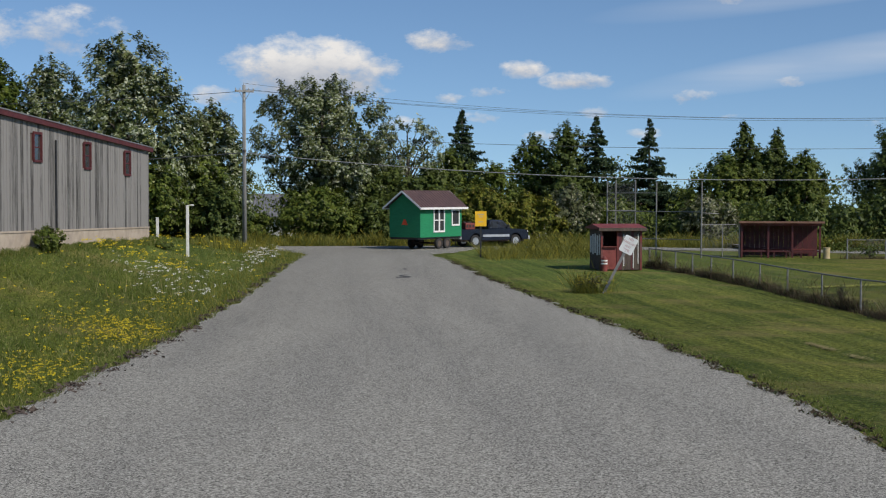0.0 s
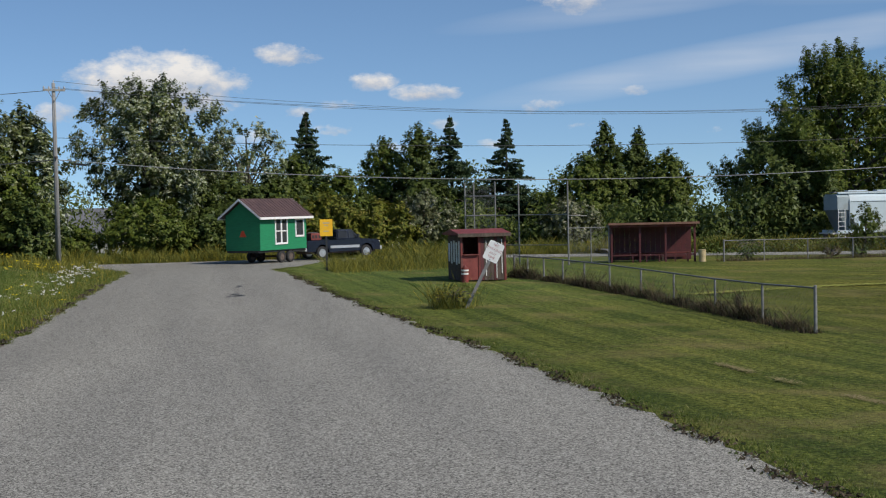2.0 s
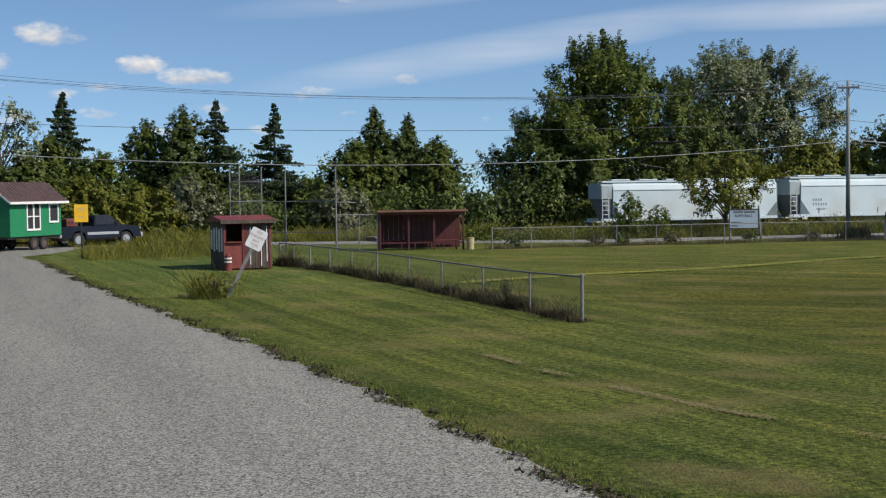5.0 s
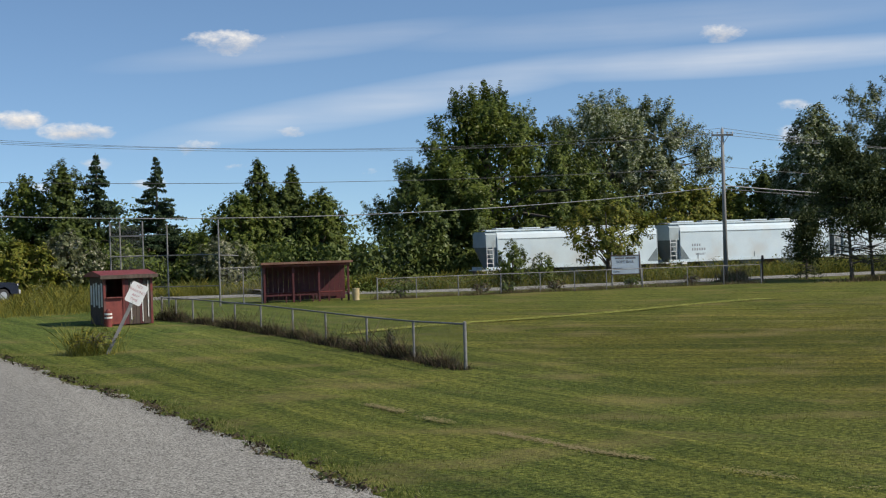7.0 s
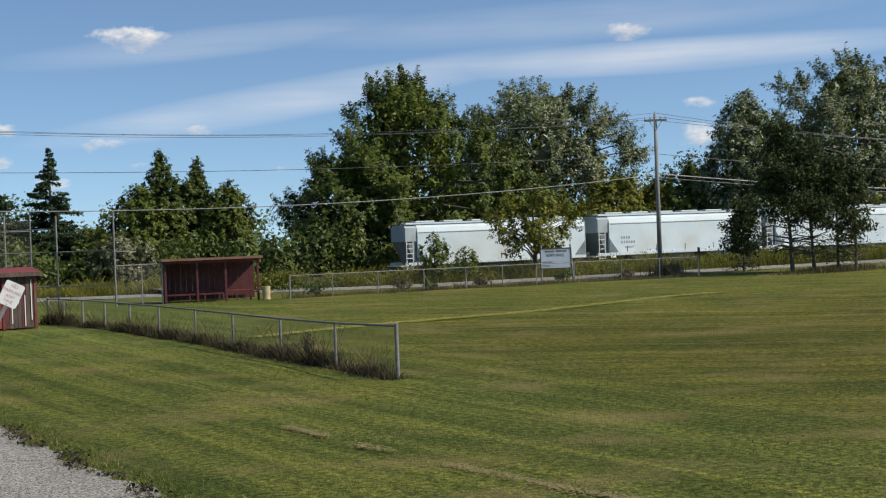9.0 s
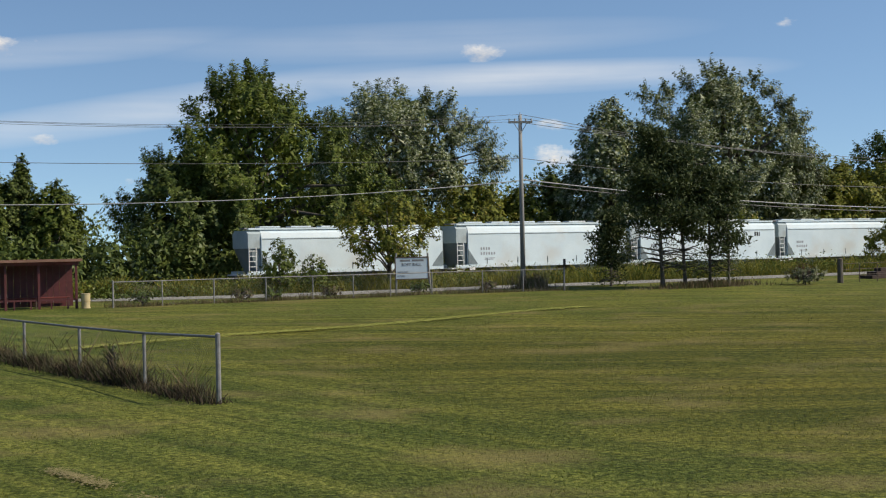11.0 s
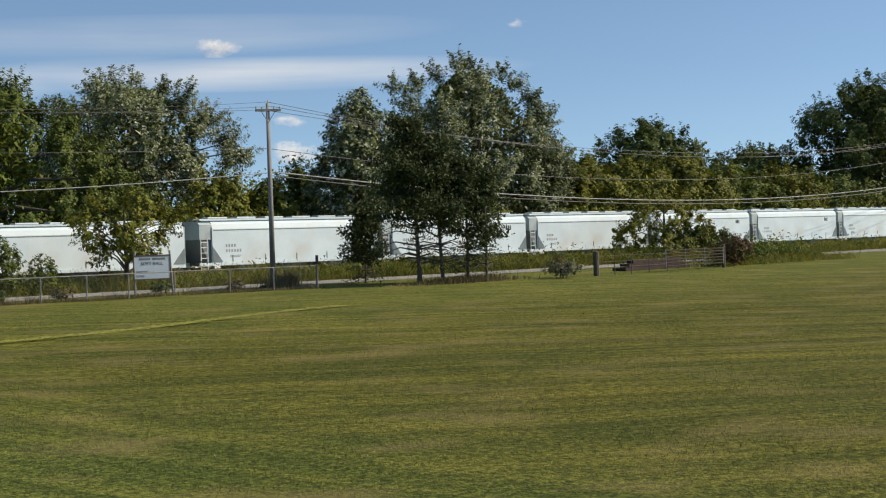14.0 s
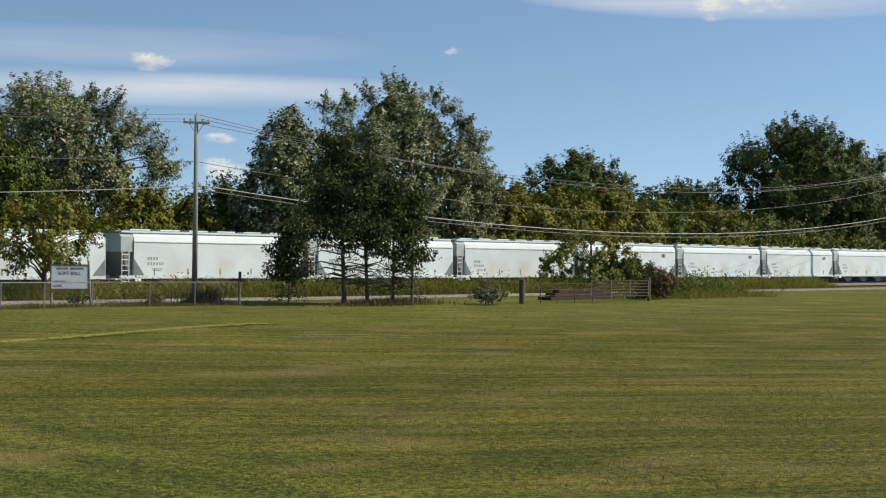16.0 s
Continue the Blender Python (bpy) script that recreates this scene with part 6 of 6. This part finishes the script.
def flowers(n, cx, cy, sx_, sy_, hgt, size, r, heads=6):
    pts = []
    for i in range(n):
        x, y = cx + r.normal(0, sx_), cy + r.normal(0, sy_)
        if x > left_edge(y) - .1 and x < right_edge(y) + .3:
            continue
        z = gz(x, y)
        h = hgt * r.uniform(.6, 1.2)
        c = np.array((x, y, z + h)) + r.normal(0, 1, (heads, 3)) * np.array((size * 1.2, size * 1.2, size * .35))
        pts.append(leaf_cards(c, np.tile((0, -.3, 1.0), (heads, 1)), size, r, 1.2))
    return np.concatenate(pts)


w = [flowers(45, -11.6, 39.5, 1.2, 1.2, .5, .036, r), flowers(45, -11.2, 36.8, .9, 1.5, .5, .038, r), flowers(45, -9.6, 33.5, .7, 1.2, .45, .034, r), flowers(100, -8.75, 52, .4, 5, .5, .042, r)]
stuff("white_wildflowers", np.concatenate(w), M["white_flower"], "white flat-topped wildflowers on the bank", "flowers")
yw = [flowers(260, -9.6, 22.5, .7, 1.6, .2, .026, r), flowers(160, -9.9, 13.5, .5, 1.5, .18, .022, r), flowers(160, -15, 44, 2.5, 1.2, .25, .045, r), flowers(190, -10.9, 24, .8, 1.3, .16, .022, r), flowers(90, -10.2, 16.5, .5, 1.2, .16, .02, r), flowers(110, -9.9, 31, .7, 1.5, .16, .022, r), flowers(70, -12.4, 28, 1.6, 5, .22, .035, r), flowers(150, -14, 48, 2.5, 6, .25, .045, r), flowers(30, -10.2, 22, .8, 4, .2, .03, r), flowers(50, -12, 60, 2, 3, .4, .05, r)]
stuff("yellow_wildflowers", np.concatenate(yw), M["yellow_flower"], "small yellow wildflowers on the bank", "flowers")
n = 700
a = [blades(n, -10.7 + r.normal(0, .9, n), 35 + r.normal(0, 2.2, n), .55, .01, r, .2)]
stuff("wildflower_stems", np.concatenate(a), M["meadow_blade"], "thin stems under the white wildflowers", "stems")

# weeds along the near fence
P = np.array(near_run)
k = 22000
i = r.integers(0, len(P) - 1, k)
u = r.random(k)[:, None]
q = P[i] * (1 - u) + P[i + 1] * u + r.normal(0, .16, (k, 2))
stuff("fence_weeds", np.concatenate([blades(k, q[:, 0], q[:, 1], .25, .009, r, .5)]), M["dead_blade"], "dry brown weeds along the foot of the fence", "weeds")
k = 2400
i = r.integers(0, len(P) - 1, k)
u = r.random(k)[:, None]
q = P[i] * (1 - u) + P[i + 1] * u + r.normal(0, .12, (k, 2))
stuff("tall_fence_weeds", blades(k, q[:, 0], q[:, 1], .62, .006, r, .35), M["dry_blade"], "taller weed stems along the fence", "weeds")
broad_tree("fence_weed", 13.85, 31.6, .24, .5, .0, M["dark_leaf"], 200, "dark leafy weed growing through the fence", size=.032, category="weed", dens=.3, gap=.8)
# far fence foot, dugout foot, pole foot
Q = np.array(far_run)
k = 6500
i = r.integers(0, len(Q) - 1, k)
u = r.random(k)[:, None]
q = Q[i] * (1 - u) + Q[i + 1] * u + r.normal(0, .3, (k, 2)) + np.array((0, .3))
stuff("street_side_weeds", blades(k, q[:, 0], q[:, 1], .22, .01, r, .4), M["dry_blade"], "dry weeds along the street fence", "weeds")
for j, (cx, cy) in enumerate(((24.3, 58), (28.8, 57.9), (30.2, 57.6), (33.0, 57.5), (37.8, 57.6), (41.2, 57.0))):
    broad_tree("weed_clump", cx, cy, .5, gz(cx, cy) + .62, gz(cx, cy) + .02, M["dry_blade"] if j % 2 else M["dark_leaf"], 210 + j, "low scrubby weed clump by the fence", size=.07,
               category="weeds", group="weed clumps by the street", dens=.6, gap=.7, shape="flat")
# leaning sign's clump
k = 900
stuff("sign_weeds", blades(k, 5.7 + r.normal(0, .38, k), 37.1 + r.normal(0, .3, k), .85, .007, r, .42), M["gold_blade"], "tall weeds round the leaning sign", "weeds")
broad_tree("sign_shrub", 5.75, 37.0, .8, .6, -.3, M["gold_blade"], 205, "leafy weed clump at the foot of the sign", size=.042, category="weeds", dens=.6, gap=.6, shape="flat", sweep=1.0)
# tall grass at the corner by the yellow sign
k = 16000
xs = 3.0 + 7.0 * r.random(k) ** 1.1
ys = 60.5 + r.normal(0, 1.8, k) + .1 * xs
keep = xs > right_edge(ys) + .8
stuff("tall_corner_grass", blades(int(keep.sum()), xs[keep], ys[keep], .6, .01, r, .45), M["gold_blade"], "tall golden grass by the yellow sign", "grass")
# along the far side of the street, and by the railway
k = 42000
xs = r.uniform(-45, 24, k)
ys = street_mid(xs) + 2.5 + np.abs(r.normal(0, 1.8, k))
stuff("roadside_grass", blades(k, xs, ys, .72, .016, r, .42), M["gold_blade"], "tall grass along the far side of the street", "grass")
k = 80000
xs = r.uniform(22, 118, k)
ys = street_mid(xs) + 2.2 + (68.3 - .014 * (xs - 34.6) - street_mid(xs) - 2.2) * r.random(k)
stuff("railway_grass", blades(k, xs, ys, .72, .016, r, .42), M["gold_blade"], "tall yellow-green grass beside the railway", "grass")
k = 20000
bx, by = r.uniform(23, 112, 120), r.random(120)
bh, bw = r.uniform(.35, 1.15, 120), r.uniform(.4, 1.3, 120)
i = r.integers(0, 120, k)
xs = bx[i] + r.normal(0, 1, k) * bw[i]
ys = street_mid(bx[i]) + 2.8 + (65.2 - street_mid(bx[i]) - 2.8) * by[i] + r.normal(0, .35, k)
zs = ground_z(xs, ys) + bh[i] * np.abs(r.normal(.45, .35, k))
stuff("railway_brush", leaf_cards(np.stack([xs, ys, zs], 1), np.tile((0, 0, .6), (k, 1)), .085, r), F, "low leafy brush scattered beside the railway", "weeds")
k = 5000
xs = r.uniform(-13, -12 + 3, k)
ys = r.uniform(58, 68, k)
stuff("bank_weeds", blades(k, xs, ys, .45, .02, r, .3), M["gold_blade"], "tall weeds round the foot of the pole", "weeds")
k = 7000
xs = r.uniform(74, 87, k)
ys = 53.2 + r.normal(0, .7, k)
stuff("gate_weeds", blades(k, xs, ys, .5, .012, r, .6), M["gold_blade"], "tall weedy growth past the gate", "weeds")
k = 6000
xs = 78 + r.normal(0, 3, k)
stuff("gate_bushes", leaf_cards(np.stack([xs, 53.6 + r.normal(0, .5, k), ground_z(xs, xs * 0 + 53.6) + np.abs(r.normal(.5, .45, k))], 1), r.normal(0, 1, (k, 3)), .1, r), F, "low leafy growth past the gate", "weeds")
k = 2500
stuff("pine_foot_weeds", blades(k, 52 + r.normal(0, 1.6, k), 53.3 + r.normal(0, .5, k), .3, .02, r, .4), M["dry_blade"], "dry weeds round the pine trunks", "weeds")
k = 1500
stuff("pole_foot_weeds", blades(k, 45.3 + r.normal(0, .4, k), 59.0 + r.normal(0, .3, k), .75, .02, r, .3), M["dry_blade"], "tall dry weeds round the pole's foot", "weeds")
